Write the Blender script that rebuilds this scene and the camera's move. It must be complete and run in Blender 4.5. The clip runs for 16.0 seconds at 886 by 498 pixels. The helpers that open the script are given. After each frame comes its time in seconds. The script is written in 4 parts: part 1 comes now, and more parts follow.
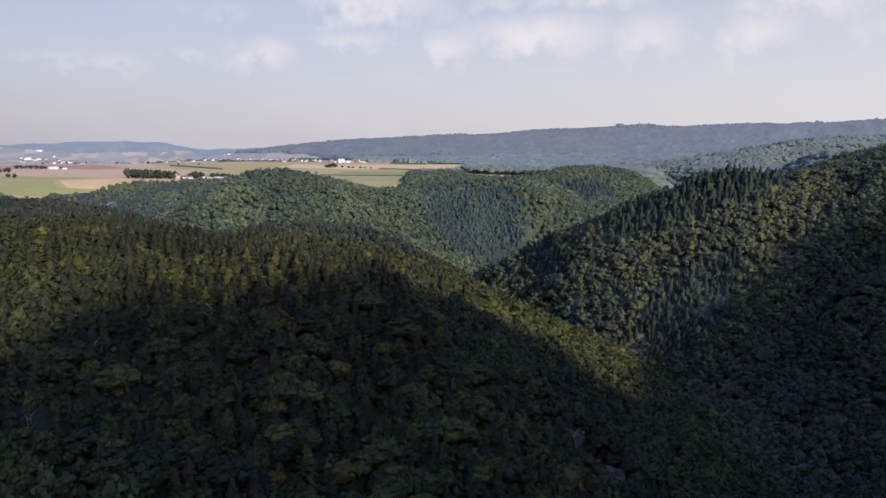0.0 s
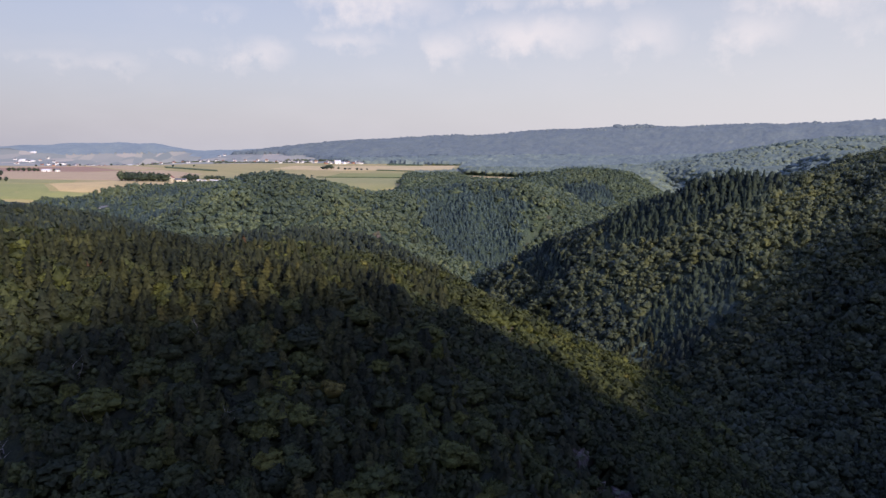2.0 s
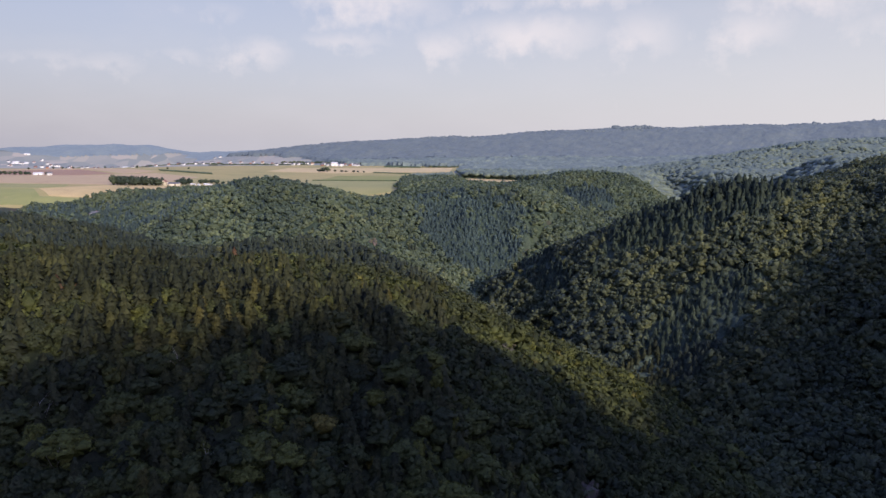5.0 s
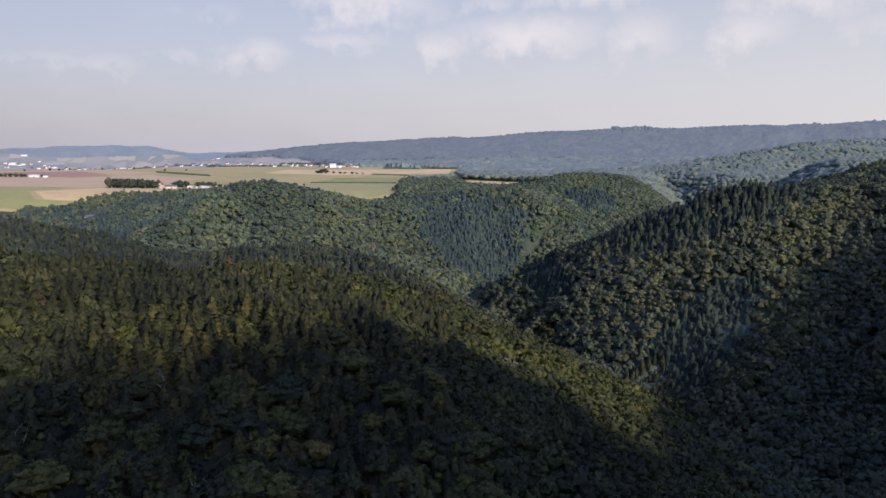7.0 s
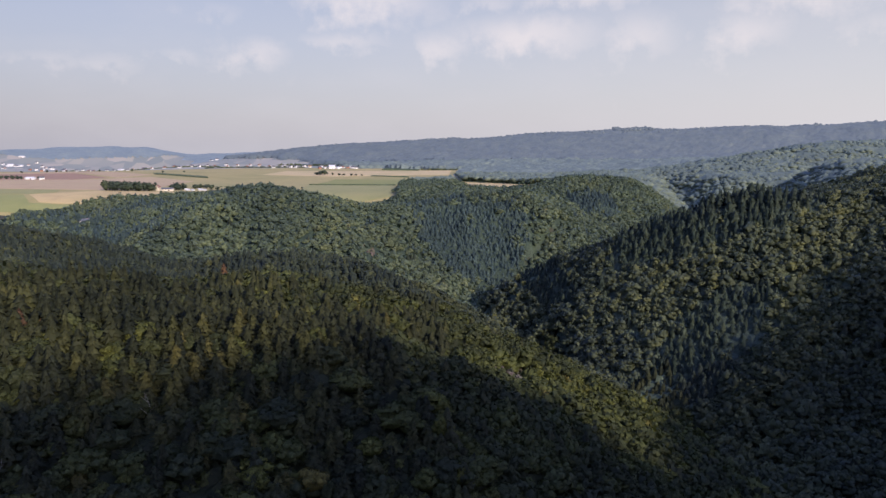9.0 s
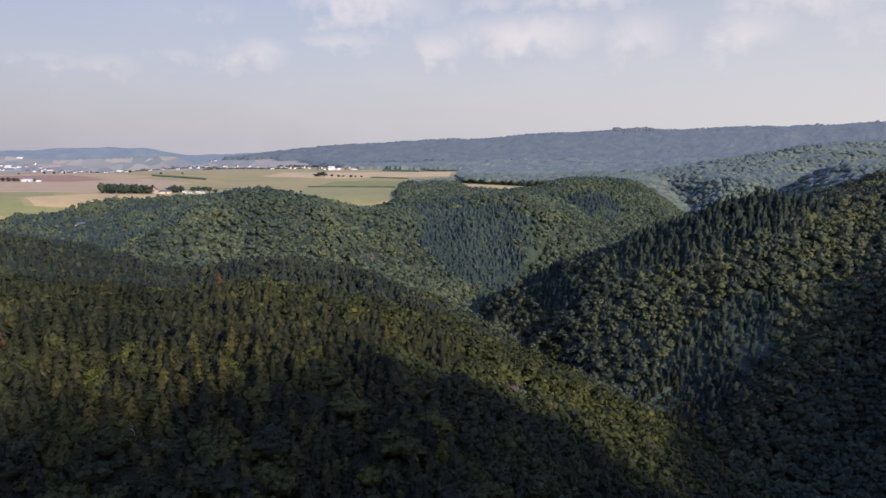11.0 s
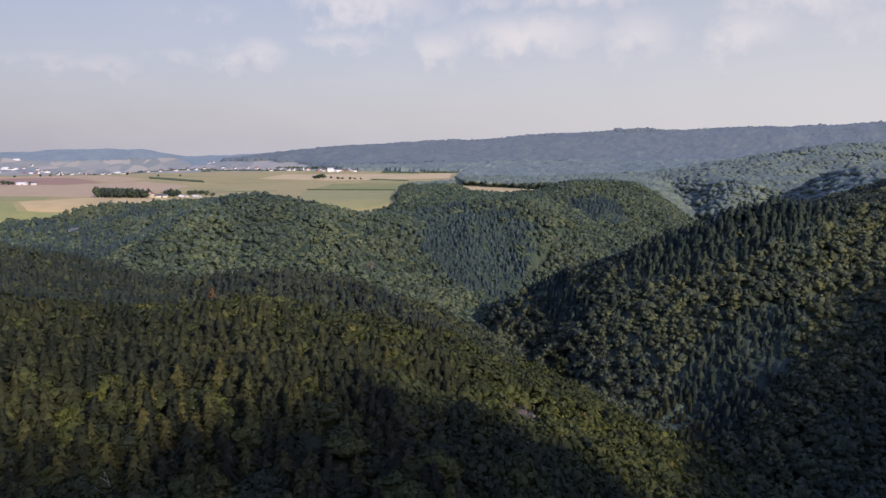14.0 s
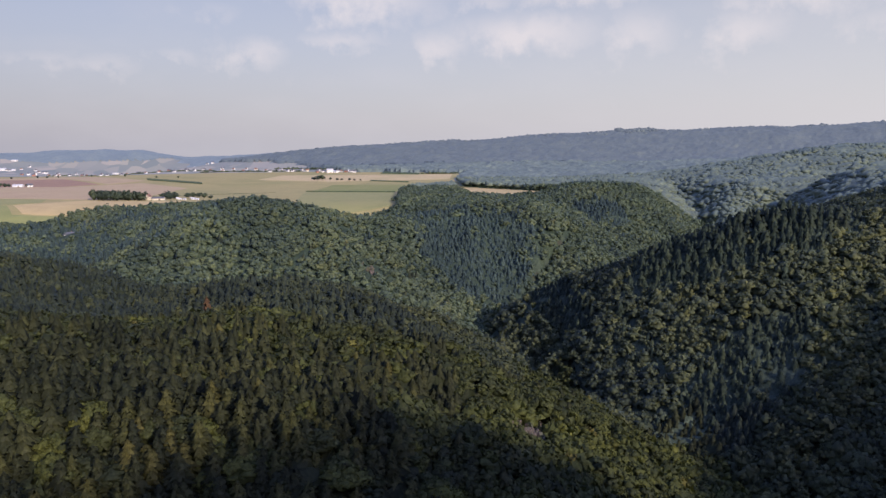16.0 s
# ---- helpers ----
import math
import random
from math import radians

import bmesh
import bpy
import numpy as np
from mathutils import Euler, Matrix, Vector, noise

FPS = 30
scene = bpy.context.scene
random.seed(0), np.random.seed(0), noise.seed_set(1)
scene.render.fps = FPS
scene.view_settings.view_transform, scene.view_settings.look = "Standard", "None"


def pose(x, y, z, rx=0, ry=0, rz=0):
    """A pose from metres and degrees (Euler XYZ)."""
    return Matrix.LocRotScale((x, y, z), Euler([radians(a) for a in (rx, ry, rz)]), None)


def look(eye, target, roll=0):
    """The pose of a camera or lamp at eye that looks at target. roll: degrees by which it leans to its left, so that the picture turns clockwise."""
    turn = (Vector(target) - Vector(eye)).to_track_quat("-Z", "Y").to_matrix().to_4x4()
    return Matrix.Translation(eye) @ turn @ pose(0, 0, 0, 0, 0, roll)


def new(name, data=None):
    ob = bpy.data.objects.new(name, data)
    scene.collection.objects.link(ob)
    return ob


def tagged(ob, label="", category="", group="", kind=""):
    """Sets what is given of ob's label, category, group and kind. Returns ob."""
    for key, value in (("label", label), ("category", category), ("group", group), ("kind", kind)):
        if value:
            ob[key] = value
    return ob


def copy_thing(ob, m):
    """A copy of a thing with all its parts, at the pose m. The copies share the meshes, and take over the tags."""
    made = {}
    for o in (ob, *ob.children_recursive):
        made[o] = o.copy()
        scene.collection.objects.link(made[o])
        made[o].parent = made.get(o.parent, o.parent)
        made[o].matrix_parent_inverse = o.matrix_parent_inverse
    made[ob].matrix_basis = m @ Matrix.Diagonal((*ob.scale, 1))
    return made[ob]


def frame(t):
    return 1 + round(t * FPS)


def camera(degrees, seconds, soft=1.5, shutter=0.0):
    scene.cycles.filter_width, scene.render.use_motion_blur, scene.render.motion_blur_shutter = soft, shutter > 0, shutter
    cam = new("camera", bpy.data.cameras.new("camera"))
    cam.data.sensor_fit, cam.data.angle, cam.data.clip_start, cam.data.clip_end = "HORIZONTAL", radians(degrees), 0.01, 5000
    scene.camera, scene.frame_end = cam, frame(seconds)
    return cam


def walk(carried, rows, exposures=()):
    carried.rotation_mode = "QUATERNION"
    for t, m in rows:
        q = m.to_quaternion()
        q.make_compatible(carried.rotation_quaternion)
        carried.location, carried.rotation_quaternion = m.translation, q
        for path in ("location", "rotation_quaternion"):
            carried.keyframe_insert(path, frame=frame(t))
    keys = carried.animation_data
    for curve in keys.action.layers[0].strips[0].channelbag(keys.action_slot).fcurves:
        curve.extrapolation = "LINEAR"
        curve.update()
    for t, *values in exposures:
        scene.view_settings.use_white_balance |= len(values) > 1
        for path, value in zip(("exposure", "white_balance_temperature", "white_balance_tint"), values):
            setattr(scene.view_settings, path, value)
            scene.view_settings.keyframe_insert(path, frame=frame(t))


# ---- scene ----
cam = camera(68.0, 16.0)
# seconds; metres right, ahead, up from the first eye; yaw, pitch, roll
ROWS = [
    (0.0, 0.0, 0.0, 0.0, 0.0, -9.044, 0.0),
    (0.5, -0.15, 4.23, 1.08, -0.072, -9.043, 0.021),
    (1.0, -0.3, 8.44, 2.17, -0.137, -9.041, 0.04),
    (1.5, -0.45, 12.63, 3.26, -0.197, -9.039, 0.059),
    (2.0, -0.59, 16.82, 4.35, -0.252, -9.037, 0.076),
    (2.5, -0.74, 20.99, 5.44, -0.302, -9.035, 0.092),
    (3.0, -0.89, 25.15, 6.54, -0.347, -9.032, 0.107),
    (3.5, -1.04, 29.31, 7.63, -0.387, -9.03, 0.121),
    (4.0, -1.19, 33.46, 8.73, -0.423, -9.027, 0.134),
    (4.5, -1.35, 37.6, 9.83, -0.455, -9.024, 0.147),
    (5.0, -1.52, 41.74, 10.93, -0.483, -9.021, 0.159),
    (5.5, -1.69, 45.88, 12.04, -0.508, -9.019, 0.171),
    (6.0, -1.87, 50.02, 13.15, -0.529, -9.016, 0.182),
    (6.5, -2.05, 54.15, 14.25, -0.548, -9.014, 0.193),
    (7.0, -2.25, 58.3, 15.37, -0.563, -9.012, 0.204),
    (7.5, -2.45, 62.44, 16.48, -0.577, -9.01, 0.215),
    (8.0, -2.67, 66.59, 17.59, -0.588, -9.009, 0.226),
    (8.5, -2.9, 70.75, 18.71, -0.597, -9.008, 0.237),
    (9.0, -3.14, 74.92, 19.83, -0.604, -9.008, 0.248),
    (9.5, -3.4, 79.09, 20.95, -0.61, -9.008, 0.26),
    (10.0, -3.67, 83.28, 22.07, -0.615, -9.009, 0.272),
    (10.5, -3.96, 87.49, 23.2, -0.619, -9.011, 0.284),
    (11.0, -4.27, 91.7, 24.33, -0.623, -9.013, 0.297),
    (11.5, -4.59, 95.94, 25.46, -0.626, -9.017, 0.311),
    (12.0, -4.94, 100.19, 26.59, -0.629, -9.021, 0.325),
    (12.5, -5.3, 104.46, 27.73, -0.632, -9.026, 0.341),
    (13.0, -5.69, 108.75, 28.87, -0.635, -9.032, 0.357),
    (13.5, -6.09, 113.07, 30.01, -0.64, -9.039, 0.375),
    (14.0, -6.52, 117.41, 31.15, -0.645, -9.048, 0.394),
    (14.5, -6.98, 121.77, 32.29, -0.651, -9.057, 0.414),
    (15.0, -7.46, 126.17, 33.44, -0.659, -9.068, 0.435),
    (15.5, -7.97, 130.59, 34.59, -0.669, -9.08, 0.458),
    (16.0, -8.5, 135.04, 35.74, -0.68, -9.094, 0.483),
]
walk(cam, [(t, pose(x, y, z, 90 + pitch, 0, yaw) @ pose(0, 0, 0, 0, 0, -roll)) for t, x, y, z, yaw, pitch, roll in ROWS],
     [(0.0, 0.17, 6500, 15), (16.0, 0.03, 6500, 15)])

# ---- world, sun, exposure ----
BEARING, RISE = radians(145.0), radians(25.0)
SUN = Vector((math.sin(BEARING) * math.cos(RISE), math.cos(BEARING) * math.cos(RISE), math.sin(RISE)))
scene.view_settings.exposure = 0.0

world = bpy.data.worlds.new("world")
scene.world = world
world.use_nodes = True
wt = world.node_tree
wt.nodes.clear()


def wmath(op, a, b=0.0, clamp=False):
    n = wt.nodes.new("ShaderNodeMath")
    n.operation, n.use_clamp = op, clamp
    for slot, v in ((0, a), (1, b)):
        if isinstance(v, (int, float)):
            n.inputs[slot].default_value = v
        else:
            wt.links.new(v, n.inputs[slot])
    return n.outputs[0]


def wmix(fac, a, b):
    n = wt.nodes.new("ShaderNodeMix")
    n.data_type = "RGBA"
    for slot, v in ((0, fac), (6, a), (7, b)):
        if isinstance(v, (int, float, tuple)):
            n.inputs[slot].default_value = v
        else:
            wt.links.new(v, n.inputs[slot])
    return n.outputs[2]


sky = wt.nodes.new("ShaderNodeTexSky")
sky.sky_type = "NISHITA"
sky.sun_disc = False
sky.sun_elevation = math.asin(SUN.z)
sky.sun_rotation = math.atan2(SUN.x, SUN.y)
sky.air_density, sky.dust_density, sky.ozone_density = 1.0, 1.0, 2.0
SKY_STRENGTH = 0.122
way = wt.nodes.new("ShaderNodeTexCoord").outputs["Generated"]
split = wt.nodes.new("ShaderNodeSeparateXYZ")
wt.links.new(way, split.inputs[0])
rough = wt.nodes.new("ShaderNodeTexNoise")
rough.inputs["Scale"].default_value, rough.inputs["Detail"].default_value, rough.inputs["Roughness"].default_value = 26.0, 6.0, 0.6
wt.links.new(way, rough.inputs["Vector"])
billow = wt.nodes.new("ShaderNodeTexNoise")
billow.inputs["Scale"].default_value, billow.inputs["Detail"].default_value = 7.0, 5.0
stretch = wt.nodes.new("ShaderNodeMapping")
stretch.inputs["Scale"].default_value = (1, 1, 2.6)
wt.links.new(way, stretch.inputs[0])
wt.links.new(stretch.outputs[0], billow.inputs["Vector"])
wob = wmath("SUBTRACT", rough.outputs["Fac"], 0.5)
azim = wmath("ADD", wmath("ARCTAN2", split.outputs[0], split.outputs[1]), wmath("MULTIPLY", wob, 0.10))
elev = wmath("ADD", wmath("ARCSINE", split.outputs[2]), wmath("MULTIPLY", wob, 0.06))
# the bright heads of the cumulus band: bearing, height, half width, half height (degrees), strength
PUFFS = [(-5.5, 11.6, 5.2, 1.7, 1.0), (-7.4, 8.6, 3.4, 0.8, 0.6), (-14.6, 7.3, 2.4, 1.3, 0.75), (0.6, 8.0, 2.2, 1.5, 0.75),
         (7.6, 8.9, 5.6, 1.5, 1.0), (17.0, 8.6, 2.8, 2.0, 0.7), (24.4, 8.3, 3.0, 1.6, 0.8), (12.5, 11.9, 6.0, 1.1, 0.7),
         (28.6, 10.6, 5.0, 1.8, 0.9), (-20.6, 6.9, 2.0, 0.8, 0.45), (-29.2, 6.3, 3.0, 0.8, 0.4), (-25.4, 6.2, 2.6, 0.9, 0.45),
         (5.0, 11.6, 2.4, 0.8, 0.5), (33.5, 8.0, 3.0, 1.2, 0.5), (-17.5, 10.4, 3.0, 1.0, 0.3)]
cloud = None
for bearing, height_deg, wide, tall, power in PUFFS:
    u = wmath("DIVIDE", wmath("SUBTRACT", azim, radians(bearing)), radians(wide))
    v = wmath("DIVIDE", wmath("SUBTRACT", elev, radians(height_deg)), radians(tall))
    r2 = wmath("ADD", wmath("MULTIPLY", u, u), wmath("MULTIPLY", v, v))
    one = wmath("MULTIPLY", wmath("POWER", 2.718, wmath("MULTIPLY", r2, -1.0)), power)
    cloud = one if cloud is None else wmath("MAXIMUM", cloud, one)
cloud = wmath("MULTIPLY", wmath("SUBTRACT", wmath("ADD", cloud, wmath("MULTIPLY", wob, 0.9)), 0.16), 1.15, True)
wide_cloud = wmath("MULTIPLY", wmath("SUBTRACT", billow.outputs["Fac"], 0.45), 2.2, True)
scaled = wt.nodes.new("ShaderNodeVectorMath")
scaled.operation = "MULTIPLY"
scaled.inputs[1].default_value = (SKY_STRENGTH * 1.05, SKY_STRENGTH * 0.95, SKY_STRENGTH * 0.98)
wt.links.new(sky.outputs[0], scaled.inputs[0])
# clear blue overhead, above the cloud band; boosted there to fill the shade
zenith = wmix(wmath("MULTIPLY", wmath("SUBTRACT", split.outputs[2], 0.25), 2.5, True), (1, 1, 1, 1), (1.95, 2.12, 3.35, 1))
open_sky = wt.nodes.new("ShaderNodeVectorMath")
open_sky.operation = "MULTIPLY"
wt.links.new(scaled.outputs[0], open_sky.inputs[0])
wt.links.new(zenith, open_sky.inputs[1])
# haze thickens towards the horizon
low = wmath("POWER", wmath("SUBTRACT", 1.0, wmath("MAXIMUM", split.outputs[2], 0.0)), 2.2)
haze = wmix(wmath("ADD", wmath("MULTIPLY", split.outputs[0], 0.9), 0.5, True), (0.430, 0.430, 0.486, 1), (0.656, 0.656, 0.678, 1))
colour = wmix(wmath("MULTIPLY", low, 0.95), open_sky.outputs[0], haze)
colour = wmix(wmath("MULTIPLY", wide_cloud, 0.25), colour, (0.66, 0.655, 0.69, 1))
colour = wmix(wmath("MULTIPLY", cloud, 0.66), colour, (0.83, 0.78, 0.775, 1))
back = wt.nodes.new("ShaderNodeBackground")
wt.links.new(colour, back.inputs[0])
wo = wt.nodes.new("ShaderNodeOutputWorld")
wt.links.new(back.outputs[0], wo.inputs[0])

lamp = bpy.data.lights.new("sun", "SUN")
lamp.energy, lamp.angle, lamp.color = 4.8, radians(1.5), (1.0, 0.87, 0.72)
new("sun", lamp).matrix_world = look(SUN * 900, (0, 0, 0))

# ---- materials ----


def material(name):
    m = bpy.data.materials.new(name)
    m.use_nodes = True
    t = m.node_tree
    return m, t, t.nodes["Principled BSDF"]


def node(t, kind, **values):
    n = t.nodes.new(kind)
    for key, value in values.items():
        n.inputs[key].default_value = value
    return n


def mix(t, fac, a, b, blend="MIX"):
    n = t.nodes.new("ShaderNodeMix")
    n.data_type, n.blend_type = "RGBA", blend
    for slot, v in ((0, fac), (6, a), (7, b)):
        if isinstance(v, (int, float)):
            n.inputs[slot].default_value = v
        elif isinstance(v, tuple):
            n.inputs[slot].default_value = (*v, 1) if len(v) == 3 else v
        else:
            t.links.new(v, n.inputs[slot])
    return n.outputs[2]


def noise_at(t, scale, detail=3.0, rough=0.55, coords="Object", squash=None):
    tc = t.nodes.new("ShaderNodeNewGeometry").outputs["Position"] if coords == "World" else t.nodes.new("ShaderNodeTexCoord").outputs[coords]
    if squash:
        mp = t.nodes.new("ShaderNodeMapping")
        mp.inputs["Scale"].default_value = squash
        t.links.new(tc, mp.inputs[0])
        tc = mp.outputs[0]
    n = node(t, "ShaderNodeTexNoise", Scale=scale, Detail=detail, Roughness=rough)
    t.links.new(tc, n.inputs["Vector"])
    return n.outputs["Fac"]


def ramp(t, fac, *stops):
    n = t.nodes.new("ShaderNodeValToRGB")
    el = n.color_ramp.elements
    while len(el) < len(stops):
        el.new(0.5)
    for e, (p, c) in zip(el, stops):
        e.position, e.color = p, (*c, 1)
    t.links.new(fac, n.inputs[0])
    return n.outputs[0]


def bump(t, bsdf, height, strength, distance):
    n = node(t, "ShaderNodeBump", Strength=strength, Distance=distance)
    t.links.new(height, n.inputs["Height"])
    t.links.new(n.outputs[0], bsdf.inputs["Normal"])


def foliage(name, stops, single=False, grain=0.9, deep=0.6, through_light=0.2, haze_sheen=0.0, vary=1.0):
    """Leaves: each tree takes its own place between the stops; fine light and dark clumps within the crown."""
    m, t, b = material(name)
    if single:
        own = t.nodes.new("ShaderNodeObjectInfo").outputs["Random"]
    else:
        a = t.nodes.new("ShaderNodeAttribute")
        a.attribute_name = "own_tint"
        own = a.outputs["Fac"]
    base = ramp(t, own, *stops)
    fine = noise_at(t, grain, 4.0, 0.65, "World")
    base = mix(t, 1.0, base, ramp(t, noise_at(t, 0.011, 3.0, 0.6, "World"), (0.34, (0.82, 0.83, 0.86)), (0.66, (1.16, 1.15, 1.10))), "MULTIPLY")
    isle = t.nodes.new("ShaderNodeNewGeometry").outputs["Random Per Island"]
    k = lambda v: tuple(1 + (c - 1) * vary for c in v)
    shade = ramp(t, fine, (0.30, k((0.52, 0.54, 0.56))), (0.70, k((1.48, 1.45, 1.34))))
    base = mix(t, 1.0, base, shade, "MULTIPLY")
    base = mix(t, 1.0, base, ramp(t, isle, (0.0, k((0.66, 0.68, 0.66))), (1.0, k((1.34, 1.32, 1.22)))), "MULTIPLY")
    t.links.new(base, b.inputs["Base Color"])
    b.inputs["Roughness"].default_value = 0.6
    b.inputs["Specular IOR Level"].default_value = 0.1
    # a blue sheen lays a haze-like veil over the leaves
    b.inputs["Sheen Weight"].default_value, b.inputs["Sheen Roughness"].default_value = haze_sheen, 0.6
    b.inputs["Sheen Tint"].default_value = (0.4, 0.65, 1.0, 1)
    bump(t, b, fine, deep * 0.4, 0.5)
    if through_light:
        tr = t.nodes.new("ShaderNodeBsdfTranslucent")
        t.links.new(mix(t, 1.0, base, (1.2, 1.25, 0.8), "MULTIPLY"), tr.inputs[0])
        mx = t.nodes.new("ShaderNodeMixShader")
        mx.inputs[0].default_value = through_light
        t.links.new(b.outputs[0], mx.inputs[1])
        t.links.new(tr.outputs[0], mx.inputs[2])
        t.links.new(mx.outputs[0], t.nodes["Material Output"].inputs[0])
    return m


BEECH = ((0, (0.0286, 0.0357, 0.0215)), (0.35, (0.0422, 0.0509, 0.0242)), (0.7, (0.0644, 0.0747, 0.0270)), (0.96, (0.0930, 0.0995, 0.0286)), (1, (0.1057, 0.0930, 0.0297)))
SPRUCE = ((0, (0.0190, 0.0238, 0.0154)), (0.5, (0.0328, 0.0368, 0.0187)), (0.85, (0.0497, 0.0530, 0.0215)), (1, (0.0697, 0.0649, 0.0231)))
# leaf colours farther off are blued and lightened: haze painted into the base
MID_BEECH_HAZED = ((0, (0.0676, 0.0935, 0.0689)), (0.5, (0.0950, 0.1243, 0.0795)), (0.85, (0.1309, 0.1541, 0.0830)), (1, (0.1542, 0.1623, 0.0830)))
MID_SPRUCE_HAZED = ((0, (0.0281, 0.0451, 0.0461)), (0.6, (0.0400, 0.0599, 0.0568)), (1, (0.0540, 0.0756, 0.0647)))
RIDGE_BEECH_HAZED = ((0, (0.0493, 0.0622, 0.0412)), (0.35, (0.0705, 0.0855, 0.0519)), (0.7, (0.1009, 0.1110, 0.0539)), (0.96, (0.1315, 0.1376, 0.0549)), (1, (0.1479, 0.1265, 0.0529)))
RIDGE_SPRUCE_HAZED = ((0, (0.0203, 0.0310, 0.0255)), (0.5, (0.0300, 0.0426, 0.0314)), (1, (0.0484, 0.0600, 0.0374)))
DISTANT_HAZED = ((0, (0.1322, 0.1676, 0.1360)), (0.6, (0.1567, 0.1935, 0.1463)), (1, (0.1860, 0.2171, 0.1484)))
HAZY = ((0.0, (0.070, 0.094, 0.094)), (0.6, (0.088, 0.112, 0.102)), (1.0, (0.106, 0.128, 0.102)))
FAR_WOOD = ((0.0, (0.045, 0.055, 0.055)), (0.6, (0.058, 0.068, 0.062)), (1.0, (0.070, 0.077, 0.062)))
M_BEECH = foliage("beech_leaves", BEECH, grain=1.3)
M_BEECH_OWN = foliage("beech_leaves_single", BEECH, True, grain=1.6)
# the hillside leaves carry a little of the same painted haze
BACK_BEECH_HAZED = ((0, (0.0333, 0.0430, 0.0290)), (0.5, (0.0520, 0.0620, 0.0340)), (1, (0.0853, 0.0900, 0.0380)))
BACK_SPRUCE_HAZED = ((0, (0.0208, 0.0280, 0.0230)), (0.5, (0.0312, 0.0400, 0.0270)), (1, (0.0499, 0.0560, 0.0310)))
M_BACK_BEECH = foliage("faintly_hazed_leaves", BACK_BEECH_HAZED, grain=0.9, haze_sheen=0.03)
M_BACK_SPRUCE = foliage("faintly_hazed_needles", BACK_SPRUCE_HAZED, grain=1.1, through_light=0.1, haze_sheen=0.03)
M_RIDGE_BEECH = foliage("haze_tinted_ridge_leaves", RIDGE_BEECH_HAZED, grain=0.6, through_light=0.28, haze_sheen=0.08, vary=0.85)
M_RIDGE_SPRUCE = foliage("haze_tinted_ridge_needles", RIDGE_SPRUCE_HAZED, grain=0.9, through_light=0.15, haze_sheen=0.02)
M_SPRUCE = foliage("spruce_needles", SPRUCE, grain=1.6, through_light=0.1)
M_SPRUCE_OWN = foliage("spruce_needles_single", SPRUCE, True, grain=1.9, through_light=0.1)
M_MID_BEECH = foliage("haze_tinted_mid_leaves", MID_BEECH_HAZED, grain=0.35, deep=0.5, through_light=0.3, haze_sheen=0.08, vary=0.7)
M_MID_SPRUCE = foliage("haze_tinted_mid_needles", MID_SPRUCE_HAZED, grain=0.5, deep=0.8, through_light=0.0, haze_sheen=0.05)
M_FAR = foliage("far_leaves_haze_glow", FAR_WOOD, grain=0.12, deep=1.0, through_light=0.0)
M_DISTANT = foliage("haze_tinted_distant_leaves", DISTANT_HAZED, grain=0.2, deep=0.5, through_light=0.25, haze_sheen=0.08, vary=0.35)
# far ridges are a backdrop; the haze before them is put into their emission
M_FARTHEST = foliage("farthest_leaves_haze_glow", FAR_WOOD, grain=0.1, deep=0.6, through_light=0.0)
M_HAZY = foliage("hazy_leaves_glow", HAZY, grain=0.1, deep=0.8, through_light=0.0)
for far_m, haze_glow in ((M_FAR, 0.155), (M_HAZY, 0.075), (M_FARTHEST, 0.27)):
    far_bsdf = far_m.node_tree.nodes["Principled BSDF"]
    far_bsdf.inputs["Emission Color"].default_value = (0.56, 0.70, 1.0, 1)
    far_bsdf.inputs["Emission Strength"].default_value = haze_glow
# gap-fill colours: darkened for shade between crowns, lightened on the ridge for haze
M_UNDER = foliage("shade_toned_undergrowth", ((0.0, (0.021, 0.027, 0.016)), (1.0, (0.042, 0.050, 0.024))), grain=0.8)
M_RIDGE_UNDER = foliage("haze_lightened_undergrowth", ((0.0, (0.034, 0.048, 0.038)), (1.0, (0.058, 0.076, 0.054))), grain=0.6, haze_sheen=0.05)
M_MID_UNDER = foliage("shade_toned_mid_undergrowth", ((0.0, (0.026, 0.040, 0.033)), (1.0, (0.048, 0.068, 0.048))), grain=0.4, through_light=0.0)
M_RUST = foliage("dying_needles", ((0.0, (0.075, 0.048, 0.032)), (1.0, (0.10, 0.060, 0.038))), True, through_light=0.1)


def plain(name, dark, light, scale, roughness=0.9, relief=0.3, depth=0.3, coords="World", second=None, squash=None):
    m, t, b = material(name)
    n = noise_at(t, scale, 5.0, 0.6, coords, squash)
    c = ramp(t, n, (0.3, dark), (0.7, light))
    big = noise_at(t, scale * 0.07, 3.0, 0.5, coords)
    c = mix(t, 1.0, c, ramp(t, big, (0.3, (0.78, 0.78, 0.78)), (0.7, (1.2, 1.2, 1.2))), "MULTIPLY")
    if second:
        c = mix(t, ramp(t, noise_at(t, second[1], 3.0, 0.5, coords), (0.45, (0, 0, 0)), (0.6, (1, 1, 1))), c, second[0])
    t.links.new(c, b.inputs["Base Color"])
    b.inputs["Roughness"].default_value = roughness
    bump(t, b, n, relief, depth)
    return m


